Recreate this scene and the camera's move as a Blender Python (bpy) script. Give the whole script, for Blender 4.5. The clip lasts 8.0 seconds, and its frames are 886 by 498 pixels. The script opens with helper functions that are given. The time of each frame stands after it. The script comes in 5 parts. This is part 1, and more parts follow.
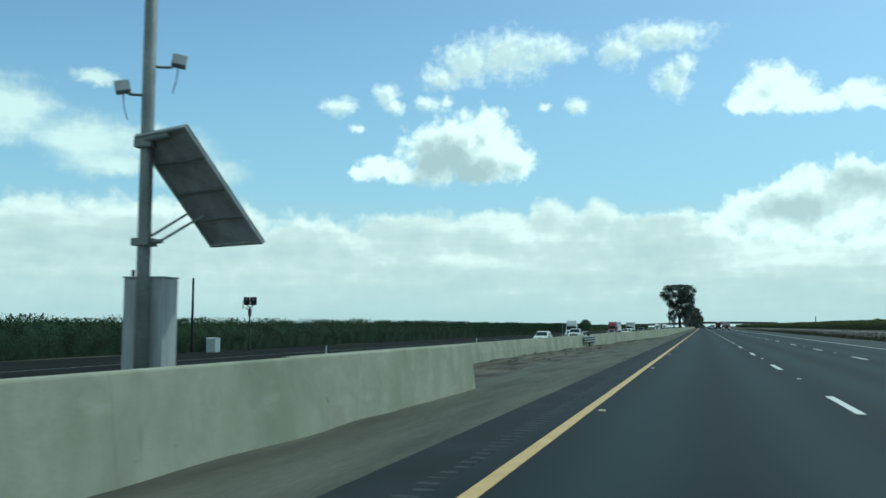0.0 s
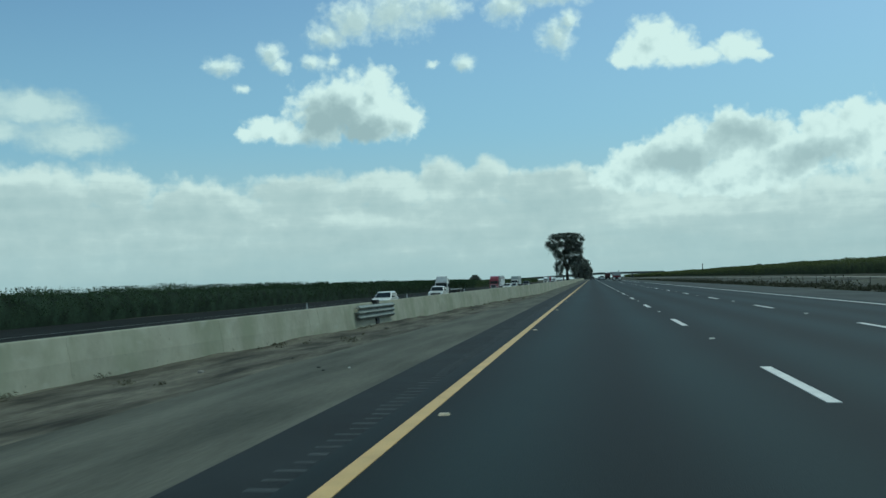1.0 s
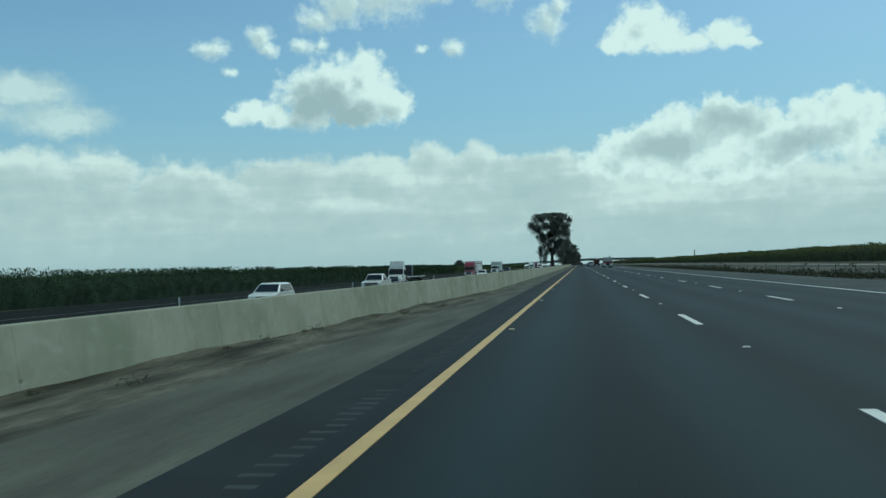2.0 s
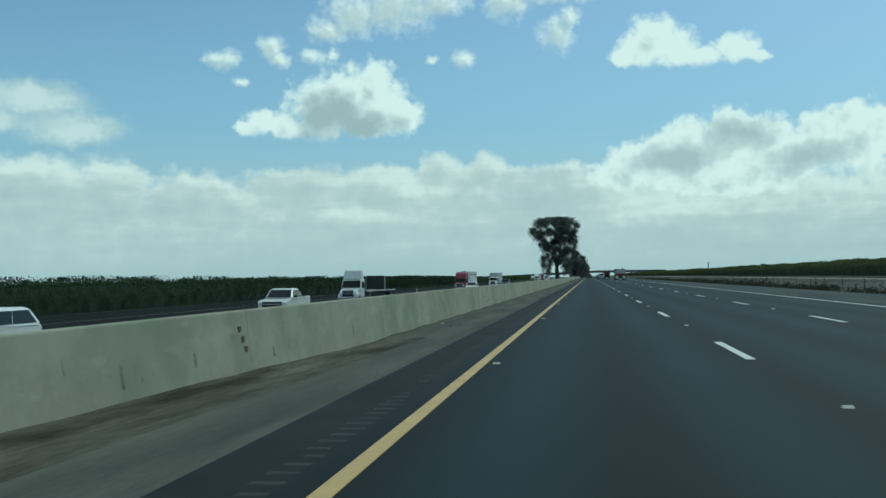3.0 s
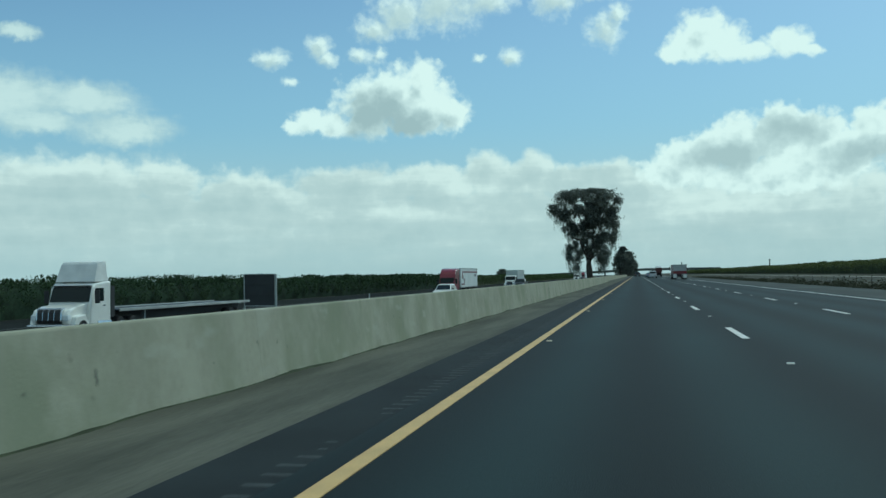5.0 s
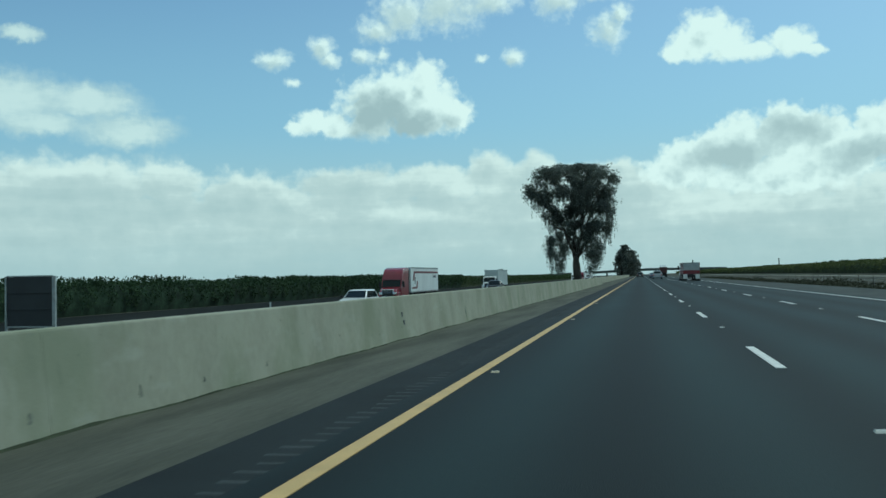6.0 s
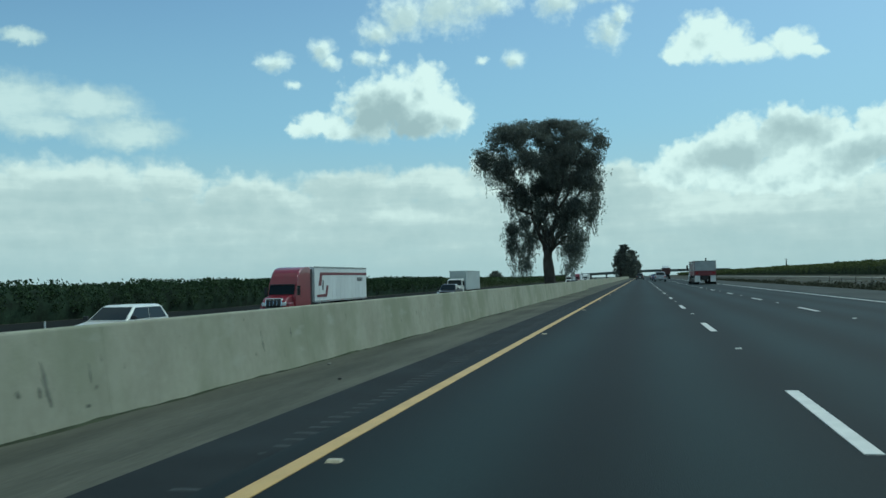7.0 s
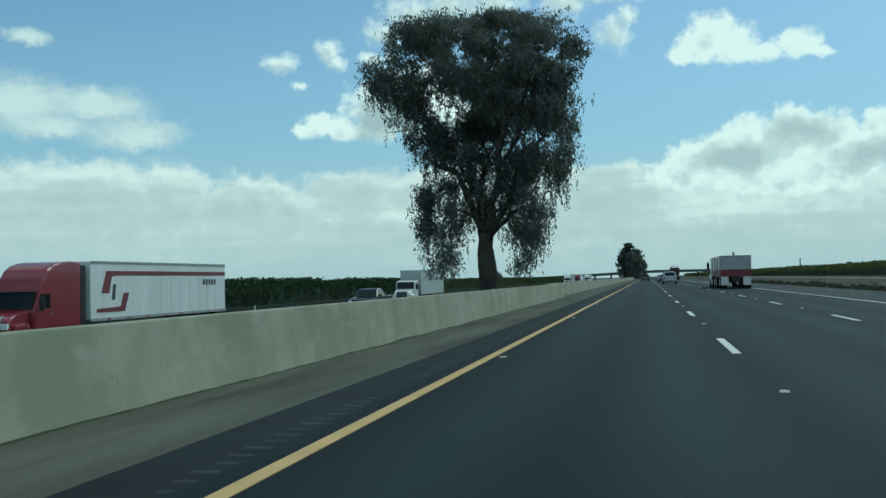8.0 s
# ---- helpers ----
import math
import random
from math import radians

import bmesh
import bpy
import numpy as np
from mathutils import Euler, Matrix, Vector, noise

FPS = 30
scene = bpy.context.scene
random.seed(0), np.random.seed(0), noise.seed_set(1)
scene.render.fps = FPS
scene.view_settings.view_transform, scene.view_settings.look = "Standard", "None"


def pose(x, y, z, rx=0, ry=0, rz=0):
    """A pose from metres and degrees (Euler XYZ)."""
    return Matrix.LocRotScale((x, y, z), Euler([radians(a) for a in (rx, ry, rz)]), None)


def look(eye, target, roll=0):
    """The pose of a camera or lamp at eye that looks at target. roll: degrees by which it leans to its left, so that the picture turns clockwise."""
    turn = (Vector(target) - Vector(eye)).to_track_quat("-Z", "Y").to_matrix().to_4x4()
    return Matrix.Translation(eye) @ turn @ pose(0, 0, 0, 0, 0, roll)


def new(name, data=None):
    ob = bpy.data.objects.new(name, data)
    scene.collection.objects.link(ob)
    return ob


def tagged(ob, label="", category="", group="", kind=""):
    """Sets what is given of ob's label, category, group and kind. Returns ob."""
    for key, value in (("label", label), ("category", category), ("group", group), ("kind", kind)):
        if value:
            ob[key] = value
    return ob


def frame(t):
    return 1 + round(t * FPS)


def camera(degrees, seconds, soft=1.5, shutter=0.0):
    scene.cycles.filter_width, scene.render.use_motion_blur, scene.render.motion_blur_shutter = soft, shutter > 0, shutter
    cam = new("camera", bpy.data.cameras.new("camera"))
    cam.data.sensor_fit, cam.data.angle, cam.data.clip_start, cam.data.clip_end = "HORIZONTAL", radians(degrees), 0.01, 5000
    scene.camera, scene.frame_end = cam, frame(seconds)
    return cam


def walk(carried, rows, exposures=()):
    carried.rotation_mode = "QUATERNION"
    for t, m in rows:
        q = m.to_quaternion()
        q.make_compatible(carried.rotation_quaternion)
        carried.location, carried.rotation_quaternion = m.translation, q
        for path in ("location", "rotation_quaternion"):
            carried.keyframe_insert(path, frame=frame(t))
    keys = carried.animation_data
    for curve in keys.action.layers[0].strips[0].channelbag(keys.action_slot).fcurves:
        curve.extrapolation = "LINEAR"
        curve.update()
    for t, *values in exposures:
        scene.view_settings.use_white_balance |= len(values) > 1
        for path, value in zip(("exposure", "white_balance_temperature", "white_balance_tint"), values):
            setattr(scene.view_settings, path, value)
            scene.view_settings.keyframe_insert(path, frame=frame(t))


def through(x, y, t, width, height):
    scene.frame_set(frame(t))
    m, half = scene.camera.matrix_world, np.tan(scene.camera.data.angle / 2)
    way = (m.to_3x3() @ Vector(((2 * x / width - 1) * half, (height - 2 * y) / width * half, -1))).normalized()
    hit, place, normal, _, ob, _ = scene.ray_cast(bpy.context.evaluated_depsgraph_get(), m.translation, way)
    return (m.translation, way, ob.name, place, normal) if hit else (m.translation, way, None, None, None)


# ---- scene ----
# ---------------------------------------------------------------- camera
cam = camera(47.44, 8.0, soft=1.5, shutter=0.05)
EYE = 1.184
PATH = [
    (0.0, 1.579, 1.932, 94.271, -0.427, 14.396),
    (0.5, 1.566, 19.270, 93.377, 1.614, 10.630),
    (1.0, 1.549, 36.550, 91.865, 1.667, 8.391),
    (1.5, 1.497, 53.679, 90.820, 1.436, 7.648),
    (3.0, 1.476, 104.855, 91.635, 0.857, 8.206),
    (3.5, 1.561, 122.001, 91.705, 1.036, 9.217),
    (4.0, 1.638, 139.296, 91.482, 0.992, 10.455),
    (4.5, 1.697, 156.386, 91.541, 0.811, 10.806),
    (6.0, 1.994, 208.651, 91.608, 1.000, 11.074),
    (6.5, 2.105, 226.181, 91.664, 0.888, 11.119),
    (7.0, 2.215, 243.894, 91.714, 1.088, 11.120),
    (7.5, 2.323, 261.435, 91.722, 1.092, 11.230),
    (8.0, 2.373, 279.042, 91.758, 1.070, 11.453),
]
EXPOSURES = [(0.0, 0.2, 5480, -20), (0.5, -0.17, 5480, -20), (1.0, -0.18, 5480, -20), (3.0, -0.16, 5480, -20), (4.5, -0.08, 5480, -20), (8.0, -0.08, 5480, -20)]
walk(cam, [(t, pose(x, y, EYE, rx, ry, rz)) for t, x, y, rx, ry, rz in PATH], EXPOSURES)

# ---------------------------------------------------------------- world and sun
SUN_AZ, SUN_EL = 38.0, 52.0      # degrees to the right of straight ahead, and up
world = bpy.data.worlds.new("sky")
scene.world = world
world.use_nodes = True
WN, WL = world.node_tree.nodes, world.node_tree.links

# clouds as ellipses on the sky: degrees left of straight ahead, degrees up, half width, half height
CUMULUS = [(14.82, 9.58, 2.3, 2.06), (13.37, 10.05, 2.25, 2.06), (11.91, 10.82, 1.22, 1.62), (11.28, 9.56, 2.0, 1.63), (10.16, 9.22, 1.22, 1.01), (12.26, 8.78, 2.57, 0.95), (15.32, 8.48, 1.92, 0.79)]
TAIL = [(18.34, 8.79, 1.2, 0.75), (19.29, 8.47, 0.69, 0.5), (17.07, 8.64, 1.11, 0.88)]
WEST = [(-3.8, 12.98, 1.46, 1.42), (-3.03, 12.43, 1.38, 0.96), (-4.84, 12.45, 1.66, 1.13), (-2.25, 11.97, 0.86, 0.54), (-6.17, 11.85, 1.79, 0.59), (-8.37, 12.17, 1.39, 0.88), (-9.36, 11.65, 0.86, 0.47)]
PUFFS = [(20.51, 12.23, 1.06, 0.58), (17.76, 12.83, 0.76, 0.73), (17.35, 12.28, 0.7, 0.43), (19.42, 11.02, 0.5, 0.28), (6.73, 12.28, 0.71, 0.56), (8.76, 12.23, 0.39, 0.28), (15.27, 12.39, 0.9, 0.43), (14.24, 12.51, 0.48, 0.43)]
UPPER = [(14.61, 13.92, 1.28, 0.79), (13.15, 14.69, 1.77, 1.27), (10.72, 15.12, 2.75, 1.51), (8.13, 15.37, 1.78, 0.9), (4.27, 15.24, 1.44, 1.02), (1.45, 13.45, 1.07, 1.09), (0.81, 14.32, 0.69, 0.6), (1.96, 15.9, 3.0, 0.8)]
VEIL = [(33.68, 9.7, 3.46, 1.59), (30.32, 9.72, 3.09, 1.18), (28.44, 8.29, 3.02, 1.14), (32.86, 8.43, 3.24, 0.88), (33.81, 13.08, 1.22, 0.51), (38.42, 11.07, 3.2, 1.93)]
LOW = [(31.19, 5.06, 5.18, 1.65), (26.24, 5.44, 1.78, 1.38), (36.1, 4.96, 3.07, 1.73), (21.67, 4.85, 1.91, 1.13), (22.91, 4.69, 1.83, 0.88), (19.8, 4.37, 1.56, 0.95), (16.0, 5.15, 3.49, 1.08), (11.5, 5.27, 3.53, 1.09), (8.28, 5.7, 1.35, 1.27), (5.46, 5.8, 1.12, 1.27), (6.68, 5.35, 2.25, 1.11), (3.5, 5.21, 2.39, 1.08), (0.98, 5.36, 1.41, 1.07), (1.93, 4.76, 3.8, 1.26)]
BANK = [(-7.96, 7.14, 2.79, 2.16), (-5.47, 6.97, 2.55, 1.76), (-3.36, 6.45, 2.45, 1.39), (-9.82, 7.18, 1.86, 1.63), (-2.12, 5.73, 2.16, 1.12), (-12.46, 7.16, 1.51, 1.69), (-14.47, 7.16, 2.42, 2.15), (-10.64, 5.94, 3.42, 1.19), (-7.49, 5.2, 4.76, 1.06)]

# shaded undersides and hollows
HOLLOW_CUMULUS = [(14.7, 9.1, 1.9, 1.5), (12.9, 8.6, 2.2, 0.8)]
HOLLOW_BANK = [(-8.4, 7.75, 1.75, 0.85), (-4.85, 6.4, 1.9, 0.85), (-11.9, 6.2, 1.6, 0.7)]


def wnode(kind, **settings):
    n = WN.new(kind)
    for k, v in settings.items():
        if k == "operation":
            n.operation = v
        elif k == "use_clamp":
            n.use_clamp = v
        elif k == "interpolation_type":
            n.interpolation_type = v
    return n


def wlink(value, socket):
    if isinstance(value, (int, float)):
        socket.default_value = value
    elif isinstance(value, tuple):
        socket.default_value = value
    else:
        WL.new(value, socket)


def wmath(op, a, b=0.0, c=0.0, clamp=False):
    n = wnode("ShaderNodeMath", operation=op, use_clamp=clamp)
    for v, s in zip((a, b, c), n.inputs):
        wlink(v, s)
    return n.outputs[0]


def wvec(op, a, b=(0.0, 0.0, 0.0)):
    n = wnode("ShaderNodeVectorMath", operation=op)
    wlink(a, n.inputs[0])
    wlink(b, n.inputs[1])
    return n.outputs["Value"] if op in ("LENGTH", "DOT_PRODUCT") else n.outputs[0]


def wstep(v, lo, hi, a=0.0, b=1.0):
    n = wnode("ShaderNodeMapRange", interpolation_type="SMOOTHSTEP")
    for val, s in zip((v, lo, hi, a, b), n.inputs):
        wlink(val, s)
    return n.outputs[0]


def wnoise(vec, scale, detail, rough=0.55, off=0.0):
    n = WN.new("ShaderNodeTexNoise")
    n.noise_dimensions = "3D"
    WL.new(wvec("ADD", vec, (off, off * 0.7, off * 1.3)), n.inputs["Vector"])
    n.inputs["Scale"].default_value, n.inputs["Detail"].default_value, n.inputs["Roughness"].default_value = scale, detail, rough
    return n


def wmix(fac, a, b):
    n = WN.new("ShaderNodeMix")
    n.data_type = "RGBA"
    wlink(fac, n.inputs[0])
    wlink(a, n.inputs[6])
    wlink(b, n.inputs[7])
    return n.outputs[2]


def build_sky():
    sky = WN.new("ShaderNodeTexSky")
    sky.sky_type, sky.sun_disc = "NISHITA", False
    sky.sun_elevation, sky.sun_rotation = radians(SUN_EL), radians(SUN_AZ)
    sky.air_density, sky.dust_density, sky.ozone_density = 1.0, 1.2, 1.5
    direction = WN.new("ShaderNodeTexCoord").outputs["Generated"]
    sep = WN.new("ShaderNodeSeparateXYZ")
    WL.new(direction, sep.inputs[0])
    x, y, z = sep.outputs
    deg = 180 / math.pi
    az = wmath("MULTIPLY", wmath("ARCTAN2", wmath("MULTIPLY", x, -1.0), y), deg)
    el = wmath("MULTIPLY", wmath("ARCSINE", z), deg)
    comb = WN.new("ShaderNodeCombineXYZ")
    WL.new(az, comb.inputs[0])
    WL.new(el, comb.inputs[1])
    flat = comb.outputs[0]

    def plus(a, b, k):
        return wmath("ADD", a, wmath("MULTIPLY", b, k))

    def centred(vec, scale, detail, rough, off):
        return wmath("SUBTRACT", wnoise(vec, scale, detail, rough, off).outputs[0], 0.5)

    def warp(place, wide, narrow):
        """The place pushed about, in broad sweeps and in small curls."""
        a = wvec("SUBTRACT", wnoise(place, 0.45, 2.0).outputs["Color"], (0.5, 0.5, 0.5))
        b = wvec("SUBTRACT", wnoise(place, 1.9, 4.0, 0.55, 7.3).outputs["Color"], (0.5, 0.5, 0.5))
        return wvec("ADD", place, wvec("ADD", wvec("MULTIPLY", a, (wide, wide * 0.7, 0.0)), wvec("MULTIPLY", b, (narrow, narrow * 0.75, 0.0))))

    def heads(place, scale, detail, off):
        """Rounded heads, small ones on the large."""
        n = WN.new("ShaderNodeTexVoronoi")
        n.feature, n.voronoi_dimensions = "SMOOTH_F1", "2D"
        n.inputs["Smoothness"].default_value, n.inputs["Scale"].default_value = 0.25, scale
        n.inputs["Detail"].default_value, n.inputs["Roughness"].default_value = detail, 0.55
        WL.new(wvec("ADD", place, (off, off * 0.6, 0.0)), n.inputs["Vector"])
        return wmath("SUBTRACT", 0.42, n.outputs["Distance"])

    def field(ellipses, place, soft=0.25):
        total = None
        for a, e, w, h in ellipses:
            d = wvec("LENGTH", wvec("MULTIPLY", wvec("SUBTRACT", place, (a, e, 0.0)), (1 / w, 1 / h, 0.0)))
            v = wmath("SUBTRACT", 1.0, d)
            if total is None:
                total = v
            else:
                n = wnode("ShaderNodeMath", operation="SMOOTH_MAX")
                wlink(total, n.inputs[0])
                wlink(v, n.inputs[1])
                n.inputs[2].default_value = soft
                total = n.outputs[0]
        return total

    def billows(ellipses, place, wide, narrow, swell, scale, curl):
        """Thickness of a heaped cloud at a place: above 0 inside."""
        q = warp(place, wide, narrow)
        return plus(plus(field(ellipses, q, 0.12), heads(q, scale, 2.0, 4.0), swell), centred(place, 2.4, 3.5, 0.52, 3.1), curl)

    def toward_sun(place, step):
        return wvec("ADD", place, (-0.8 * step, step, 0.0))

    fine = centred(flat, 1.8, 6.0, 0.6, 3.1)
    mid = centred(wvec("MULTIPLY", flat, (1.0, 1.4, 1.0)), 0.6, 3.0, 0.5, 11.0)
    bands = centred(wvec("MULTIPLY", flat, (0.13, 0.9, 1.0)), 1.0, 4.0, 0.5, 53.0)
    streak = centred(wvec("MULTIPLY", flat, (0.3, 1.1, 1.0)), 0.8, 4.0, 0.55, 31.0)

    # the heaped clouds, and how much cloud lies between each place and the sun
    crisp = billows(CUMULUS + TAIL + WEST, flat, 0.5, 0.5, 0.4, 0.8, 0.45)
    crisp_sun = plus(wmath("MULTIPLY", billows(CUMULUS + TAIL + WEST, toward_sun(flat, 0.45), 0.5, 0.5, 0.75, 0.8, 0.5), 0.6), wmath("MAXIMUM", field(HOLLOW_CUMULUS, warp(flat, 0.5, 0.45), 0.2), -0.7), 0.7)
    bank = billows(BANK, flat, 0.5, 0.45, 0.4, 0.7, 0.35)
    bank_sun = plus(wmath("MULTIPLY", billows(BANK, toward_sun(flat, 0.4), 0.5, 0.45, 0.9, 0.7, 0.6), 0.5), wmath("MAXIMUM", field(HOLLOW_BANK, warp(flat, 0.8, 0.5), 0.2), -0.6), 0.55)
    low_place = warp(flat, 0.8, 0.6)
    deck = wmath("MULTIPLY", wmath("SUBTRACT", 5.4, el), 0.3)
    low_heads = heads(low_place, 0.75, 2.0, 9.0)
    low = plus(plus(wmath("MAXIMUM", field(LOW, low_place, 0.15), plus(deck, streak, 0.7)), low_heads, 0.35), fine, 0.3)
    low_up = toward_sun(low_place, 0.45)
    low_sun = plus(plus(wmath("MULTIPLY", wmath("MAXIMUM", field(LOW, low_up, 0.15), -0.3), 0.45), heads(low_up, 0.75, 2.0, 9.0), 0.25), wmath("ADD", bands, wmath("MULTIPLY", streak, 0.5)), 1.3)
    loose = billows(PUFFS + UPPER, flat, 0.7, 0.7, 0.4, 1.0, 0.75)
    loose_sun = billows(PUFFS + UPPER, toward_sun(flat, 0.35), 0.7, 0.7, 0.4, 1.0, 0.75)
    soft = plus(plus(field(VEIL, warp(flat, 1.4, 0.9), 0.3), fine, 0.35), streak, 0.5)

    bottom = wstep(wmath("ADD", el, wmath("MULTIPLY", streak, 4.0)), -0.8, 3.2, 0.15, 1.0)
    flat_base = wstep(plus(plus(el, fine, 1.0), az, -0.02), 7.2, 8.0)
    flat_base = wmix(wstep(az, 2.0, 3.0), wstep(plus(el, fine, 0.8), 11.0, 11.7), flat_base)
    a_crisp = wmath("MULTIPLY", wstep(crisp, -0.24, 0.26), flat_base)
    a_bank = wmath("MULTIPLY", wstep(bank, -0.16, 0.2), bottom)
    a_low = wmath("MULTIPLY", wstep(low, -0.42, 0.16), bottom)
    a_loose = wstep(loose, -0.42, 0.75, 0.0, 0.95)
    a_soft = wstep(soft, -0.15, 0.55, 0.0, 0.85)
    a_haze = wstep(el, 9.0, 1.0, 0.0, 0.8)
    a_clear = wstep(el, 19.0, 5.0, 0.0, 0.55)
    # unseen high sky: scattered cloud of the same kind, more added behind as fill light
    behind = wstep(wmath("ABSOLUTE", az), 60.0, 110.0, 0.0, 0.11)
    a_high = wmath("MULTIPLY", wstep(wmath("ADD", wnoise(flat, 0.09, 6.0, 0.55, 23.0).outputs[0], behind), 0.52, 0.62, 0.0, 0.85), wstep(el, 18.0, 24.0))
    # low cloud all round, out of sight, as in front
    a_round = wmath("MULTIPLY", wmath("MULTIPLY", wstep(wmath("ABSOLUTE", az), 38.0, 48.0), bottom), wstep(plus(el, streak, 4.0), 8.5, 6.0, 0.0, 0.9))
    lit, pale = (9.2, 9.15, 8.85, 1.0), (7.1, 7.35, 7.35, 1.0)

    def shaded(tau, lo, hi, depth, dim, gain=1.0):
        """White where the sun reaches, through pale to grey behind much cloud."""
        tone = wmix(wstep(tau, lo, (lo + hi) / 2), tuple(v * gain for v in lit), tuple(v * gain for v in pale))
        return wmix(wstep(tau, lo + (hi - lo) * 0.25, hi, 0.0, depth), tone, dim)

    out = wmix(a_clear, wvec("MULTIPLY", sky.outputs[0], (1.0, 1.0, 1.05)), (3.5, 5.3, 6.85, 1.0))
    out = wmix(a_haze, out, (5.25, 5.85, 6.05, 1.0))
    out = wmix(a_soft, out, wmix(wstep(plus(plus(soft, mid, 1.2), streak, 1.0), 0.1, 0.8), (6.2, 6.7, 6.85, 1.0), (7.9, 8.05, 7.8, 1.0)))
    out = wmix(a_round, out, (6.7, 7.0, 7.0, 1.0))
    low_dim = wmath("ADD", low_sun, wstep(el, 5.2, 2.0, 0.0, 0.6))
    out = wmix(a_low, out, shaded(low_dim, -0.3, 0.8, 0.85, (5.05, 5.55, 5.7, 1.0), 0.9))
    out = wmix(a_bank, out, shaded(plus(bank_sun, streak, 0.4), -0.35, 0.6, 0.8, (4.7, 5.15, 5.35, 1.0)))
    out = wmix(a_loose, out, shaded(loose_sun, -0.1, 1.0, 0.55, (5.6, 6.0, 6.1, 1.0)))
    out = wmix(a_crisp, out, shaded(crisp_sun, -0.35, 0.75, wstep(az, 0.0, 4.0, 0.55, 0.85), (4.15, 4.65, 4.9, 1.0)))
    out = wmix(a_high, out, pale)
    back = WN["Background"]
    WL.new(out, back.inputs[0])
    back.inputs[1].default_value = 0.1


build_sky()

sun = new("sun", bpy.data.lights.new("sun", "SUN"))
sun.data.energy, sun.data.angle, sun.data.color = 1.5, radians(2.0), (1.0, 0.95, 0.87)
sa, se = radians(SUN_AZ), radians(SUN_EL)
toward = Vector((math.sin(sa) * math.cos(se), math.cos(sa) * math.cos(se), math.sin(se)))
sun.matrix_world = look(toward * 100, (0, 0, 0))


# ---------------------------------------------------------------- materials
def material(name, colour, rough=0.8, metal=0.0, vary=0.25, scale=1.5, fine=40.0, bump=0.2, bump_scale=60.0, stretch=(1, 1, 1), tint=None, spec=0.5, coat=0.0, per_object=0.0):
    """A surface with stains at one size, grain at another, and fine relief."""
    m = bpy.data.materials.new(name)
    m.use_nodes = True
    n, l = m.node_tree.nodes, m.node_tree.links
    p = n["Principled BSDF"]
    co = n.new("ShaderNodeTexCoord")
    geo = n.new("ShaderNodeNewGeometry")
    mp = n.new("ShaderNodeMapping")
    mp.inputs["Scale"].default_value = stretch
    l.new(geo.outputs["Position"], mp.inputs[0])
    a, b, c = (n.new("ShaderNodeTexNoise") for _ in range(3))
    for tex, s, d in ((a, scale, 5.0), (b, fine, 3.0), (c, bump_scale, 4.0)):
        tex.inputs["Scale"].default_value, tex.inputs["Detail"].default_value = s, d
        l.new(mp.outputs[0], tex.inputs["Vector"])
    dark = tuple(max(0.0, v * (1 - vary)) for v in colour) + (1,)
    light = tuple(min(1.0, v * (1 + vary)) for v in (tint or colour)) + (1,)
    ramp = n.new("ShaderNodeValToRGB")
    ramp.color_ramp.elements[0].position, ramp.color_ramp.elements[1].position = 0.32, 0.68
    ramp.color_ramp.elements[0].color, ramp.color_ramp.elements[1].color = dark, light
    l.new(a.outputs[0], ramp.inputs[0])
    grain = n.new("ShaderNodeMix")
    grain.data_type, grain.blend_type = "RGBA", "MULTIPLY"
    grain.inputs[0].default_value = min(1.0, vary * 1.4)
    l.new(ramp.outputs[0], grain.inputs[6])
    gr = n.new("ShaderNodeMapRange")
    gr.inputs[1].default_value, gr.inputs[2].default_value, gr.inputs[3].default_value, gr.inputs[4].default_value = 0.3, 0.7, 0.55, 1.35
    l.new(b.outputs[0], gr.inputs[0])
    l.new(gr.outputs[0], grain.inputs[7])
    last = grain.outputs[2]
    if per_object:
        info = n.new("ShaderNodeObjectInfo")
        hsv = n.new("ShaderNodeHueSaturation")
        mr = n.new("ShaderNodeMapRange")
        mr.inputs[3].default_value, mr.inputs[4].default_value = 1 - per_object, 1 + per_object
        l.new(info.outputs["Random"], mr.inputs[0])
        l.new(mr.outputs[0], hsv.inputs["Value"])
        l.new(last, hsv.inputs["Color"])
        last = hsv.outputs[0]
    l.new(last, p.inputs["Base Color"])
    p.inputs["Roughness"].default_value, p.inputs["Metallic"].default_value = rough, metal
    p.inputs["Specular IOR Level"].default_value, p.inputs["Coat Weight"].default_value = (min(spec, 0.12) if rough >= 0.9 else spec), coat
    if bump:
        bn = n.new("ShaderNodeBump")
        bn.inputs["Strength"].default_value, bn.inputs["Distance"].default_value = bump, 0.02
        l.new(c.outputs[0], bn.inputs["Height"])
        l.new(bn.outputs[0], p.inputs["Normal"])
    return m


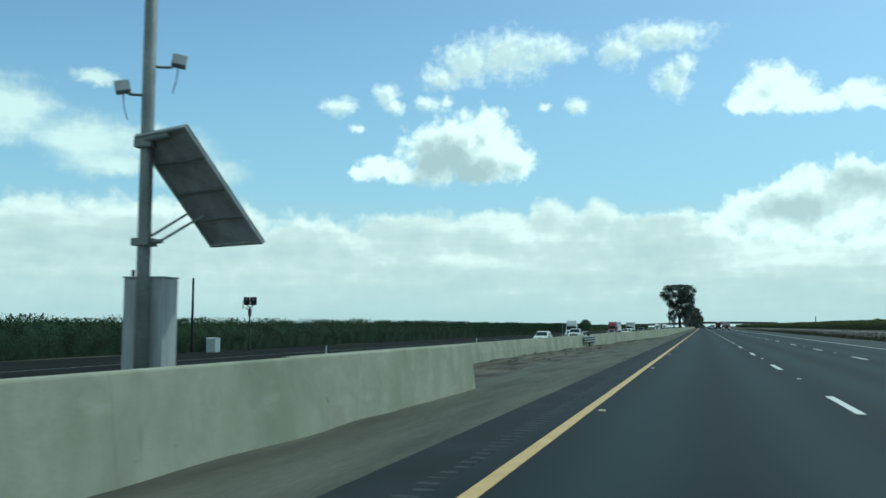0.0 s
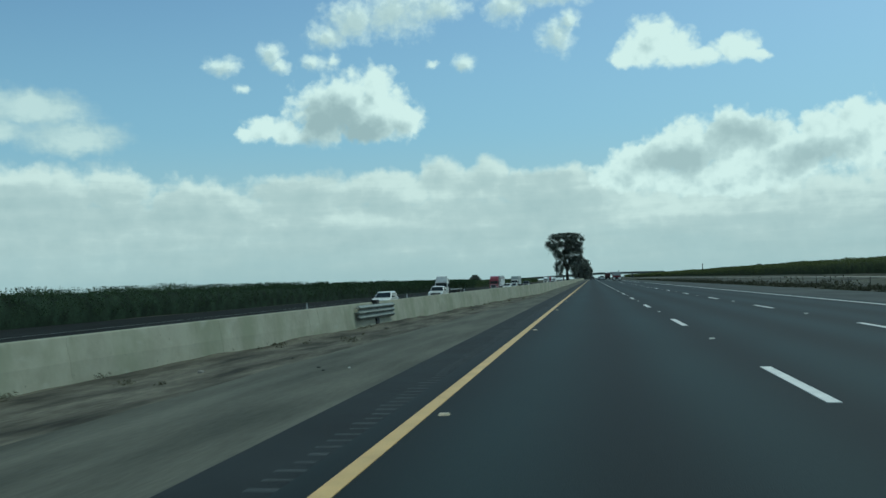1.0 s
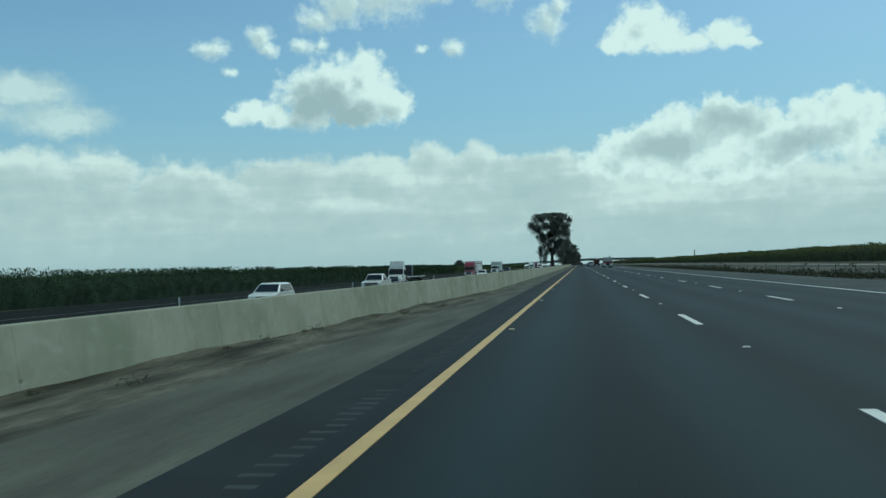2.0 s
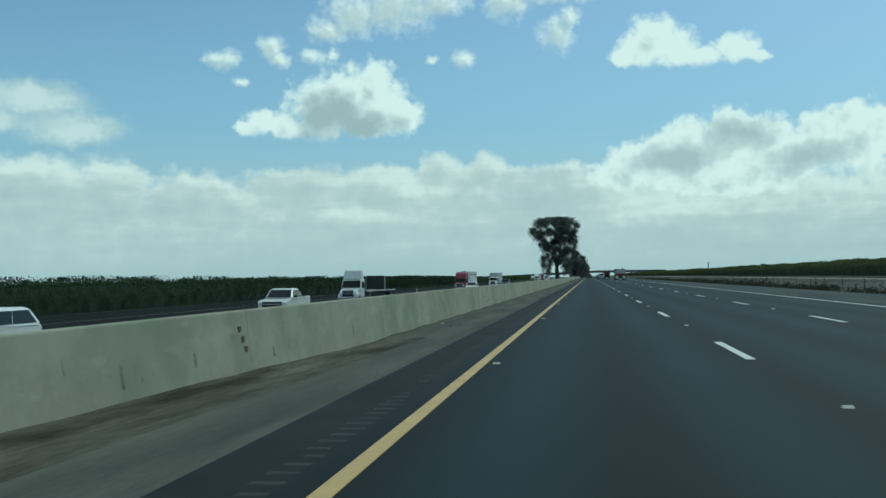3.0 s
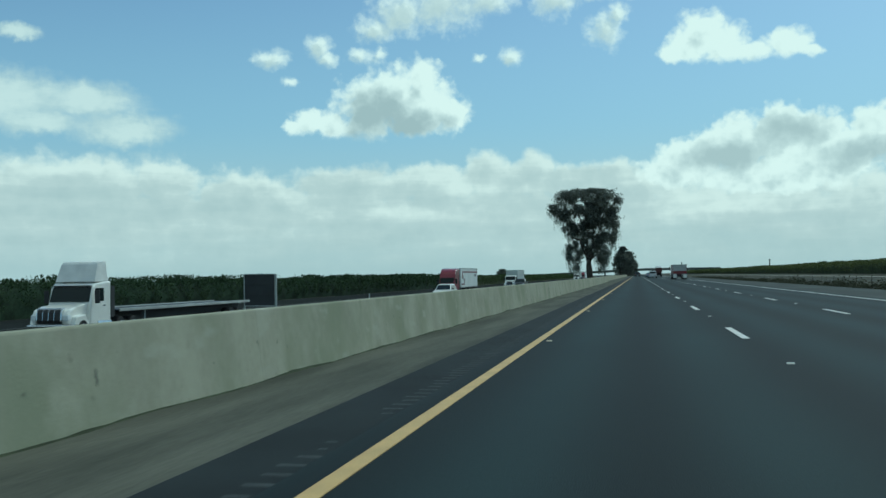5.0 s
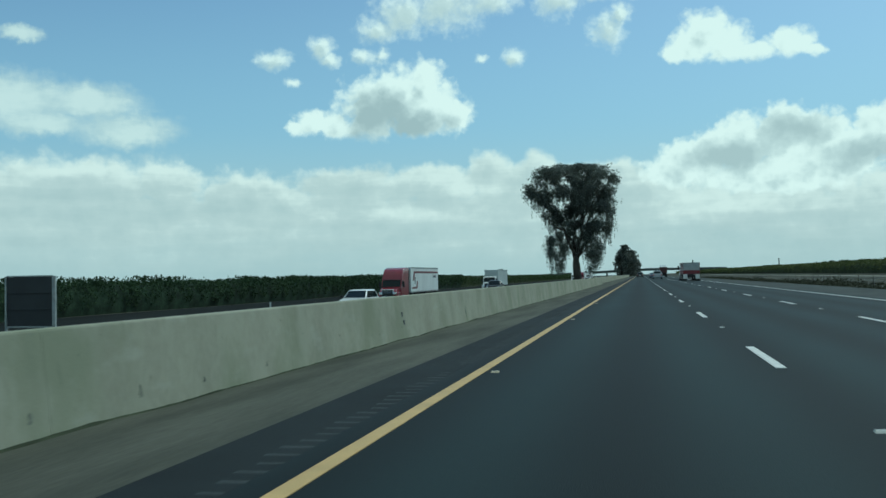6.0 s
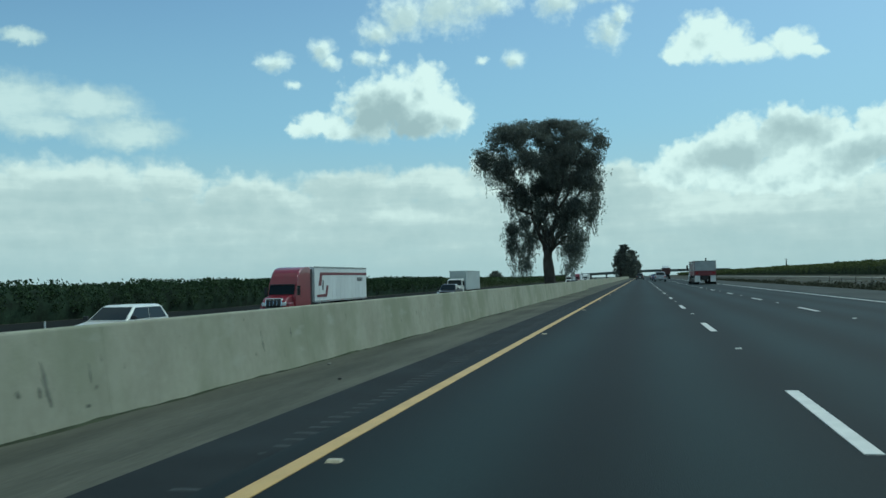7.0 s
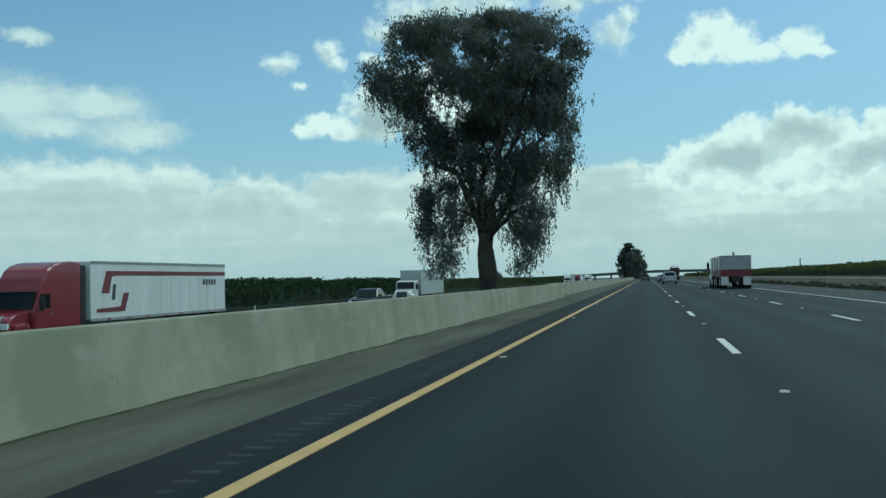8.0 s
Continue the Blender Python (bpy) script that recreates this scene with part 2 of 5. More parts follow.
def leaf_material(name, dark, light, rough=0.6, through=0.25):
    m = bpy.data.materials.new(name)
    m.use_nodes = True
    n, l = m.node_tree.nodes, m.node_tree.links
    p = n["Principled BSDF"]
    geo = n.new("ShaderNodeNewGeometry")
    tex = n.new("ShaderNodeTexNoise")
    tex.inputs["Scale"].default_value = 0.35
    l.new(geo.outputs["Position"], tex.inputs["Vector"])
    add = n.new("ShaderNodeMath")
    add.operation = "ADD"
    half = n.new("ShaderNodeMath")
    half.operation = "MULTIPLY"
    half.inputs[1].default_value = 0.45
    l.new(geo.outputs["Random Per Island"], half.inputs[0])
    l.new(tex.outputs[0], add.inputs[0])
    l.new(half.outputs[0], add.inputs[1])
    ramp = n.new("ShaderNodeValToRGB")
    ramp.color_ramp.elements[0].position, ramp.color_ramp.elements[1].position = 0.4, 1.0
    ramp.color_ramp.elements[0].color, ramp.color_ramp.elements[1].color = (*dark, 1), (*light, 1)
    l.new(add.outputs[0], ramp.inputs[0])
    l.new(ramp.outputs[0], p.inputs["Base Color"])
    p.inputs["Roughness"].default_value = rough
    p.inputs["Specular IOR Level"].default_value = 0.1
    tr = n.new("ShaderNodeBsdfTranslucent")
    l.new(ramp.outputs[0], tr.inputs[0])
    mix = n.new("ShaderNodeMixShader")
    mix.inputs[0].default_value = through
    l.new(p.outputs[0], mix.inputs[1])
    l.new(tr.outputs[0], mix.inputs[2])
    l.new(mix.outputs[0], n["Material Output"].inputs[0])
    return m


def asphalt_material(name, colour, centre, lane, track=0.25, rough=0.6, spec=0.14):
    """Asphalt with polished wheel tracks along the lanes, patched tone and fine stone grain."""
    m = material(name, colour, rough, vary=0.22, scale=0.35, fine=55.0, bump=0.12, bump_scale=90.0, stretch=(1, 0.25, 1), spec=spec)
    n, l = m.node_tree.nodes, m.node_tree.links
    p = n["Principled BSDF"]
    geo = n.new("ShaderNodeNewGeometry")
    sep = n.new("ShaderNodeSeparateXYZ")
    l.new(geo.outputs["Position"], sep.inputs[0])
    a = n.new("ShaderNodeMath")
    a.operation = "SUBTRACT"
    a.inputs[1].default_value = centre
    l.new(sep.outputs[0], a.inputs[0])
    b = n.new("ShaderNodeMath")
    b.operation = "MULTIPLY"
    b.inputs[1].default_value = 2 * math.pi * 2 / lane
    l.new(a.outputs[0], b.inputs[0])
    c = n.new("ShaderNodeMath")
    c.operation = "COSINE"
    l.new(b.outputs[0], c.inputs[0])
    mr = n.new("ShaderNodeMapRange")
    mr.inputs[1].default_value, mr.inputs[2].default_value, mr.inputs[3].default_value, mr.inputs[4].default_value = -1, 1, 1 + track, 1 - track
    l.new(c.outputs[0], mr.inputs[0])
    mul = n.new("ShaderNodeMix")
    mul.data_type, mul.blend_type = "RGBA", "MULTIPLY"
    mul.inputs[0].default_value = 1.0
    src = p.inputs["Base Color"].links[0].from_socket
    l.new(src, mul.inputs[6])
    l.new(mr.outputs[0], mul.inputs[7])
    l.new(mul.outputs[2], p.inputs["Base Color"])
    return m


def glass_material(name, colour=(0.012, 0.018, 0.02)):
    m = bpy.data.materials.new(name)
    m.use_nodes = True
    p = m.node_tree.nodes["Principled BSDF"]
    p.inputs["Base Color"].default_value = (*colour, 1)
    p.inputs["Roughness"].default_value = 0.06
    p.inputs["Specular IOR Level"].default_value = 0.18
    return m


def barrier_material():
    """Cast concrete: cloudy grey, rain streaks running down, scuffs and black tyre marks."""
    m = material("concrete_barrier", (0.325, 0.318, 0.248), 0.9, vary=0.1, scale=0.9, fine=9.0, bump=0.12, bump_scale=30.0)
    n, l = m.node_tree.nodes, m.node_tree.links
    p = n["Principled BSDF"]
    geo = n.new("ShaderNodeNewGeometry")

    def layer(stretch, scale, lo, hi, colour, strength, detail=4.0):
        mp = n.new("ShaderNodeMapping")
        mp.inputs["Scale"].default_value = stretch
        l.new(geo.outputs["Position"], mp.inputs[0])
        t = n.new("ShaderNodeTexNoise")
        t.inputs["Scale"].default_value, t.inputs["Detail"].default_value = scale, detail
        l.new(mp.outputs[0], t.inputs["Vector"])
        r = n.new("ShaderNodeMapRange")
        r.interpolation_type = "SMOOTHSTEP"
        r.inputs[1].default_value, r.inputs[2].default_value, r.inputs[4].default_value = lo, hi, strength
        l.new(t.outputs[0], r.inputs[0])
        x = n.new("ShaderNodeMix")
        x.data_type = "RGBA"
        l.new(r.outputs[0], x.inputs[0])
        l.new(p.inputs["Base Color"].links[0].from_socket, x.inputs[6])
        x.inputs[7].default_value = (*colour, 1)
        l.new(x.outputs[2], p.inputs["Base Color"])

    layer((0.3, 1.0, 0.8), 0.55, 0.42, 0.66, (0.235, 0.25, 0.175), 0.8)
    layer((0.3, 1.0, 0.9), 1.4, 0.48, 0.7, (0.37, 0.362, 0.285), 0.65)
    layer((0.3, 1.2, 0.22), 1.3, 0.54, 0.76, (0.2, 0.21, 0.15), 0.3, 5.0)
    layer((0.3, 1.0, 0.3), 4.5, 0.64, 0.78, (0.15, 0.155, 0.115), 0.35, 3.0)
    layer((0.3, 0.5, 1.3), 2.4, 0.58, 0.75, (0.4, 0.395, 0.33), 0.5)
    layer((0.3, 1.0, 1.0), 7.0, 0.7, 0.78, (0.09, 0.09, 0.075), 0.6, 3.0)
    return m


M_ASPHALT = asphalt_material("worn_asphalt", (0.0074, 0.015, 0.0156), 1.83, 3.66, 0.5, 0.73, 0.155)
M_ASPHALT_FAR = asphalt_material("far_asphalt", (0.017, 0.0185, 0.017), -18.5, 3.66, 0.15, 0.95, 0.03)
M_EDGE = material("shoulder_asphalt", (0.017, 0.0208, 0.0218), 0.85, vary=0.25, scale=0.8, fine=50.0, bump=0.2, bump_scale=80.0, spec=0.15)
M_OUTER = material("dusty_outer_shoulder", (0.062, 0.066, 0.062), 0.9, vary=0.25, scale=0.5, fine=20.0, bump=0.2, bump_scale=60.0, stretch=(1.0, 0.25, 1.0))
M_RUMBLE = material("rumble_groove", (0.019, 0.0238, 0.0245), 0.85, vary=0.3, scale=3.0, bump=0.3)
M_DIRT = material("shoulder_dirt", (0.079, 0.08, 0.064), 0.95, vary=0.2, scale=0.9, fine=18.0, bump=0.6, bump_scale=12.0, stretch=(1.6, 0.2, 1.0), tint=(0.102, 0.1, 0.08))
M_MOUND = material("heaped_soil", (0.052, 0.048, 0.034), 0.95, vary=0.45, scale=1.1, fine=9.0, bump=0.6, bump_scale=9.0, stretch=(1.6, 0.3, 1.0), tint=(0.1, 0.092, 0.07))
M_FRINGE = material("mossy_dirt", (0.05, 0.058, 0.036), 0.95, vary=0.4, scale=2.0, fine=25.0, bump=0.5, bump_scale=30.0)
M_GROUND = material("dry_ground", (0.042, 0.042, 0.031), 0.95, vary=0.4, scale=0.06, fine=1.3, bump=0.5, bump_scale=2.0, tint=(0.07, 0.068, 0.05))
M_PALE = material("pale_dirt", (0.24, 0.225, 0.19), 0.95, vary=0.15, scale=0.2, fine=4.0, bump=0.3, bump_scale=5.0)
M_GRASS = material("embankment_grass", (0.10, 0.12, 0.045), 0.95, vary=0.3, scale=0.15, fine=3.0, bump=0.6, bump_scale=3.0)
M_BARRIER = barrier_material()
M_YELLOW = material("yellow_paint", (0.53, 0.345, 0.125), 0.6, vary=0.12, scale=2.0, fine=60.0, bump=0.2, bump_scale=80.0)
M_WHITE_PAINT = material("white_road_paint", (0.63, 0.61, 0.57), 0.6, vary=0.1, scale=3.0, fine=60.0, bump=0.2, bump_scale=80.0)
M_OLD_LINE = material("worn_dull_paint", (0.14, 0.14, 0.135), 0.8, vary=0.3, scale=1.0, fine=20.0, bump=0.1)
M_MARKER = material("marker_ceramic", (0.5, 0.49, 0.44), 0.35, vary=0.08, bump=0.0)
M_AMBER = material("amber_marker", (0.5, 0.42, 0.28), 0.35, vary=0.15, scale=20.0, bump=0.0)
M_GALV = material("galvanised_steel", (0.36, 0.38, 0.37), 0.55, 0.35, vary=0.18, scale=5.0, fine=40.0, bump=0.1)
M_POLE = material("weathered_pole", (0.20, 0.21, 0.20), 0.6, 0.35, vary=0.2, scale=2.0, fine=25.0, bump=0.1)
M_CABINET = material("cabinet_aluminium", (0.36, 0.37, 0.37), 0.6, 0.0, vary=0.2, scale=1.5, fine=20.0, bump=0.08, stretch=(4, 4, 0.5))
M_PANEL_BACK = material("panel_backsheet", (0.30, 0.29, 0.30), 0.6, vary=0.3, scale=3.0, bump=0.05)
M_PANEL = glass_material("solar_cells", (0.01, 0.015, 0.04))
M_RAIL = material("weathered_rail_steel", (0.165, 0.185, 0.165), 0.6, 0.1, vary=0.2, scale=3.0, fine=30.0, bump=0.1)
M_SCUFF = material("tyre_scuff", (0.165, 0.17, 0.14), 0.9, vary=0.4, scale=9.0, fine=40.0, bump=0.1)
M_RUBBED = material("rubbed_concrete", (0.25, 0.255, 0.2), 0.9, vary=0.35, scale=4.0, fine=25.0, bump=0.2)
M_PLATE = material("red_brown_plate", (0.09, 0.055, 0.05), 0.5, vary=0.2, bump=0.05)
M_WEED = leaf_material("weed_leaf", (0.095, 0.094, 0.064), (0.145, 0.14, 0.1), 0.8, 0.3)
M_BLOCK = material("black_rubber_block", (0.02, 0.02, 0.02), 0.8, vary=0.3, bump=0.2)
M_BRIDGE = material("bridge_concrete", (0.11, 0.12, 0.115), 0.9, vary=0.15, scale=0.3, fine=3.0, bump=0.2, bump_scale=5.0)
M_SIGN = material("sign_back", (0.025, 0.028, 0.03), 0.6, vary=0.15, scale=1.0, bump=0.05)
M_WOOD = material("pole_wood", (0.05, 0.05, 0.047), 0.9, vary=0.3, scale=2.0, fine=20.0, stretch=(1, 1, 0.2))
M_BARK = material("eucalyptus_bark", (0.085, 0.078, 0.068), 0.9, vary=0.4, scale=2.0, fine=14.0, bump=0.8, bump_scale=10.0, stretch=(1, 1, 0.3))
M_LEAF = leaf_material("eucalyptus_leaf", (0.085, 0.1, 0.092), (0.21, 0.225, 0.195), 0.55, 0.5)
M_ORCHARD = leaf_material("orchard_leaf", (0.027, 0.046, 0.026), (0.06, 0.092, 0.04), 0.7, 0.12)
M_ORCHARD_MID = leaf_material("orchard_leaf_mid", (0.04, 0.062, 0.028), (0.09, 0.12, 0.05), 0.6, 0.25)
M_ORCHARD_DRY = leaf_material("orchard_leaf_lighter", (0.07, 0.092, 0.033), (0.15, 0.165, 0.065), 0.6, 0.25)
# leaf greens darkened in the colour itself to stand for shade within rows
M_CORE = material("foliage_shade", (0.02, 0.033, 0.019), 0.95, vary=0.5, scale=0.5, fine=4.0, bump=0.8, bump_scale=3.0)
M_CORE_DRY = material("foliage_shade_lighter", (0.045, 0.055, 0.026), 0.95, vary=0.4, scale=0.4, fine=3.0, bump=0.8, bump_scale=3.0)
M_SCRUB = leaf_material("scrub_leaf", (0.04, 0.045, 0.03), (0.09, 0.09, 0.06), 0.8, 0.15)
M_TYRE = material("tyre_rubber", (0.015, 0.015, 0.016), 0.85, vary=0.2, bump=0.1)
M_RIM = material("wheel_metal", (0.45, 0.46, 0.47), 0.35, 0.8, vary=0.15, bump=0.0)
M_GLASS = glass_material("vehicle_glass")
M_CHROME = material("chrome", (0.6, 0.6, 0.6), 0.15, 1.0, vary=0.05, bump=0.0)
M_BLACK = material("black_plastic", (0.02, 0.02, 0.022), 0.6, vary=0.2, bump=0.05)
M_WHITE = material("white_car_paint", (0.80, 0.79, 0.74), 0.3, vary=0.05, scale=1.0, bump=0.0, coat=0.6)
M_SILVER = material("silver_car_paint", (0.30, 0.32, 0.34), 0.3, 0.4, vary=0.06, bump=0.0, coat=0.6)
M_DARKCAR = material("dark_car_paint", (0.03, 0.033, 0.038), 0.3, vary=0.1, bump=0.0, coat=0.6)
M_BLUECAR = material("blue_car_paint", (0.05, 0.09, 0.17), 0.3, 0.3, vary=0.1, bump=0.0, coat=0.6)
M_RED = material("red_truck_paint", (0.2, 0.01, 0.026), 0.3, vary=0.08, bump=0.0, coat=0.5)
M_TRAILER = material("white_trailer_skin", (0.72, 0.74, 0.73), 0.45, vary=0.07, scale=0.6, fine=8.0, bump=0.05, stretch=(1, 1, 0.3))
M_GREYBOX = material("grey_trailer_skin", (0.42, 0.46, 0.45), 0.5, vary=0.08, scale=0.6, fine=8.0, bump=0.05)
M_STRIPE = material("dull_red_stripe", (0.15, 0.03, 0.038), 0.5, vary=0.1, bump=0.0)
M_DARKRED = material("dark_red_truck_paint", (0.075, 0.03, 0.03), 0.5, vary=0.15, bump=0.0)
M_MARKS = material("dark_lettering", (0.05, 0.05, 0.06), 0.5, vary=0.1, bump=0.0)
M_HOPPER = material("aluminium_hopper", (0.40, 0.42, 0.43), 0.45, 0.5, vary=0.12, scale=1.5, fine=15.0, bump=0.05)
M_FLAP = material("white_mudflap", (0.66, 0.66, 0.64), 0.6, vary=0.1, bump=0.05)
M_LAMP = material("headlamp_lens", (0.75, 0.77, 0.78), 0.08, vary=0.03, bump=0.0)
M_TAIL = material("tail_lamp_lens", (0.35, 0.02, 0.02), 0.15, vary=0.05, bump=0.0)
M_ALLOY = material("flatbed_alloy", (0.5, 0.5, 0.48), 0.45, 0.5, vary=0.15, scale=1.0, bump=0.05)
M_STONE = material("rubble", (0.25, 0.24, 0.21), 0.9, vary=0.3, scale=6.0, bump=0.5)
M_LITTER = material("pale_litter", (0.7, 0.7, 0.68), 0.7, vary=0.1, scale=6.0, bump=0.2)


# ---------------------------------------------------------------- mesh helpers
def finish(name, bm, mat, smooth=False):
    bmesh.ops.recalc_face_normals(bm, faces=bm.faces)
    me = bpy.data.meshes.new(name)
    bm.to_mesh(me)
    bm.free()
    me.materials.append(mat)
    if smooth:
        me.polygons.foreach_set("use_smooth", [True] * len(me.polygons))
    return me


def thing(name, bm, mat, label, category, group="", kind="", at=(0, 0, 0), smooth=False):
    ob = new(name, finish(name, bm, mat, smooth))
    ob.location = at
    return tagged(ob, label, category, group, kind)


def empty(name, label, category, group="", at=(0, 0, 0)):
    ob = new(name)
    ob.location = at
    return tagged(ob, label, category, group)


def part(name, bm, mat, parent, label="", smooth=False):
    ob = new(name, finish(name, bm, mat, smooth))
    ob.parent = parent
    return tagged(ob, label)


def box(x0, x1, y0, y1, z0, z1, bev=0.0, bm=None):
    own = bm is None
    b = bmesh.new()
    bmesh.ops.create_cube(b, size=1, matrix=Matrix.Translation(((x0 + x1) / 2, (y0 + y1) / 2, (z0 + z1) / 2)) @ Matrix.Diagonal((x1 - x0, y1 - y0, z1 - z0, 1)))
    if bev:
        bmesh.ops.bevel(b, geom=b.edges[:], offset=bev, segments=2, profile=0.6, affect="EDGES")
    if own:
        return b
    return join(bm, b)


def join(bm, other):
    me = bpy.data.meshes.new("joined")
    other.to_mesh(me)
    other.free()
    bm.from_mesh(me)
    bpy.data.meshes.remove(me)
    return bm


def prism(profile, x0, x1, bev=0.0, taper=None, segs=2):
    """A side profile of (y, z) points, drawn out across x; taper pulls the upper points in."""
    bm = bmesh.new()
    zs = [p[1] for p in profile]
    lo, hi = min(zs), max(zs)
    rings = []
    for x in (x0, x1):
        ring = []
        for y, z in profile:
            s = 1.0
            if taper:
                s = 1 - taper * max(0.0, (z - lo) / (hi - lo)) ** 2
            ring.append(bm.verts.new((x * s, y, z)))
        rings.append(ring)
    n = len(profile)
    bm.faces.new(rings[0])
    bm.faces.new(list(reversed(rings[1])))
    for i in range(n):
        bm.faces.new((rings[0][i], rings[1][i], rings[1][(i + 1) % n], rings[0][(i + 1) % n]))
    if bev:
        bmesh.ops.bevel(bm, geom=bm.edges[:], offset=bev, segments=segs, profile=0.6, affect="EDGES", clamp_overlap=True)
    return bm


def loft(rings, close=True):
    bm = bmesh.new()
    made = [[bm.verts.new(p) for p in r] for r in rings]
    for a, b in zip(made, made[1:]):
        n = len(a)
        for i in range(n):
            bm.faces.new((a[i], a[(i + 1) % n], b[(i + 1) % n], b[i]))
    if close:
        bm.faces.new(made[0])
        bm.faces.new(list(reversed(made[-1])))
    return bm


def tube(points, radii, sides=10, bm=None):
    rings = []
    pts = [Vector(p) for p in points]
    for i, p in enumerate(pts):
        d = (pts[min(i + 1, len(pts) - 1)] - pts[max(i - 1, 0)]).normalized()
        q = d.to_track_quat("Z", "Y").to_matrix()
        rings.append([p + q @ Vector((math.cos(k * 2 * math.pi / sides) * radii[i], math.sin(k * 2 * math.pi / sides) * radii[i], 0)) for k in range(sides)])
    b = loft(rings)
    return b if bm is None else join(bm, b)


def panel(quad, u0, u1, v0, v1, thick=0.012):
    """A thin slab lying on part of a four-cornered face (corners in order)."""
    a, b, c, d = (Vector(p) for p in quad)
    nrm = (b - a).cross(d - a).normalized()
    at = lambda u, v: (a * (1 - u) + b * u) * (1 - v) + (d * (1 - u) + c * u) * v
    low = [at(u0, v0), at(u1, v0), at(u1, v1), at(u0, v1)]
    return loft([[p - nrm * 0.01 for p in low], [p + nrm * thick for p in low]])


def wheel(parent, x, y, r, width, name="wheel"):
    s = 1 if x > 0 else -1
    tyre = part(name, tube_x(x - width / 2, x + width / 2, y, r, r, 22), M_TYRE, parent, smooth=False)
    part("rim", tube_x(x + s * (width / 2 - 0.03), x + s * (width / 2 + 0.012), y, r, r * 0.6, 16), M_RIM, tyre)
    return tyre


def tube_x(x0, x1, y, z, r, n):
    ring = lambda x, rr: [(x, y + math.cos(k * 2 * math.pi / n) * rr, z + math.sin(k * 2 * math.pi / n) * rr) for k in range(n)]
    b = (x1 - x0) * 0.15
    return loft([ring(x0, r * 0.93), ring(x0 + b, r), ring(x1 - b, r), ring(x1, r * 0.93)])


def grid_mesh(name, xs, ys, height, mat, label, category, kind="structure"):
    """A sheet over xs by ys with the given height."""
    verts = [(x, y, height(x, y)) for y in ys for x in xs]
    n = len(xs)
    faces = [(j * n + i, j * n + i + 1, (j + 1) * n + i + 1, (j + 1) * n + i) for j in range(len(ys) - 1) for i in range(n - 1)]
    me = bpy.data.meshes.new(name)
    me.from_pydata(verts, [], faces)
    me.materials.append(mat)
    me.polygons.foreach_set("use_smooth", [True] * len(faces))
    ob = new(name, me)
    return tagged(ob, label, category, kind=kind)


def leaves(name, centres, size, lengths, mat, rng, droop=0.0, smooth_up=0.0):
    """Many small leaf blades, each a bent four-cornered blade, as one mesh."""
    c = np.asarray(centres, dtype=np.float64)
    n = len(c)
    axis = rng.normal(size=(n, 3))
    axis[:, 2] -= droop
    axis /= np.linalg.norm(axis, axis=1)[:, None]
    side = np.cross(axis, rng.normal(size=(n, 3)))
    side /= np.linalg.norm(side, axis=1)[:, None] + 1e-9
    s = (size * rng.uniform(0.6, 1.4, n))[:, None]
    ln = (lengths * rng.uniform(0.6, 1.4, n))[:, None]
    nrm = np.cross(axis, side)
    v = np.empty((n, 4, 3))
    v[:, 0] = c - axis * ln * 0.5
    v[:, 1] = c + side * s * 0.5 + nrm * s * 0.25
    v[:, 2] = c + axis * ln * 0.5
    v[:, 3] = c - side * s * 0.5 + nrm * s * 0.25
    me = bpy.data.meshes.new(name)
    me.vertices.add(4 * n)
    me.vertices.foreach_set("co", v.reshape(-1))
    me.loops.add(4 * n)
    me.loops.foreach_set("vertex_index", np.arange(4 * n, dtype=np.int32))
    me.polygons.add(n)
    me.polygons.foreach_set("loop_start", np.arange(0, 4 * n, 4, dtype=np.int32))
    me.update(calc_edges=True)
    me.validate()
    me.materials.append(mat)
    return me


# ---------------------------------------------------------------- ground, roads
ROAD_END = 1400.0


def profile_z(x):
    """Height of the land across the motorway."""
    pts = [(-3000, -2.5), (-90, -2.4), (-56, -2.3), (-46, -2.25), (-40, -2.15), (-32, -2.0), (-28, -2.0), (-16, -1.7), (-13.5, -1.35), (-7, -0.95), (-5.2, -0.7), (-3.2, -0.5),
           (-2.6, -0.2), (15.5, -0.25), (17, -0.35), (22, -0.9), (30, -0.85), (46, -0.45), (62, -0.35), (66, 0.2), (120, 1.6), (400, 7.0), (3000, 20.0)]
    for (x0, z0), (x1, z1) in zip(pts, pts[1:]):
        if x <= x1:
            return z0 + (z1 - z0) * (x - x0) / (x1 - x0)
    return pts[-1][1]


def land(x, y):
    z = profile_z(x)
    if x > 17 or x < -31:
        z += 0.12 * noise.noise(Vector((x * 0.08, y * 0.05, 0)))
    if x > 400:
        z = 7.0
    return z


xs = [-3000, -1200, -500, -250, -140, -90, -70, -56, -50, -46, -43, -40, -36, -32, -28, -22, -16, -13, -10, -7, -5.2, -4, -3.2, -2.6, 0, 8, 15.5, 17, 19, 22, 26, 30, 36, 42, 46, 54, 62, 66, 80, 120, 200, 400, 1200, 3000]
ys = [-400, -150] + list(range(-60, 460, 8)) + list(range(460, 1400, 40)) + [1500, 1900, 2600, 3800]
grid_mesh("ground", xs, ys, land, M_GROUND, "dry brown earth and stubble beside the motorway", "ground")


def strip(name, x0, x1, y0, y1, z, thick, mat, label, category):
    return thing(name, box(x0, x1, y0, y1, z - thick, z), mat, label, category, kind="structure")


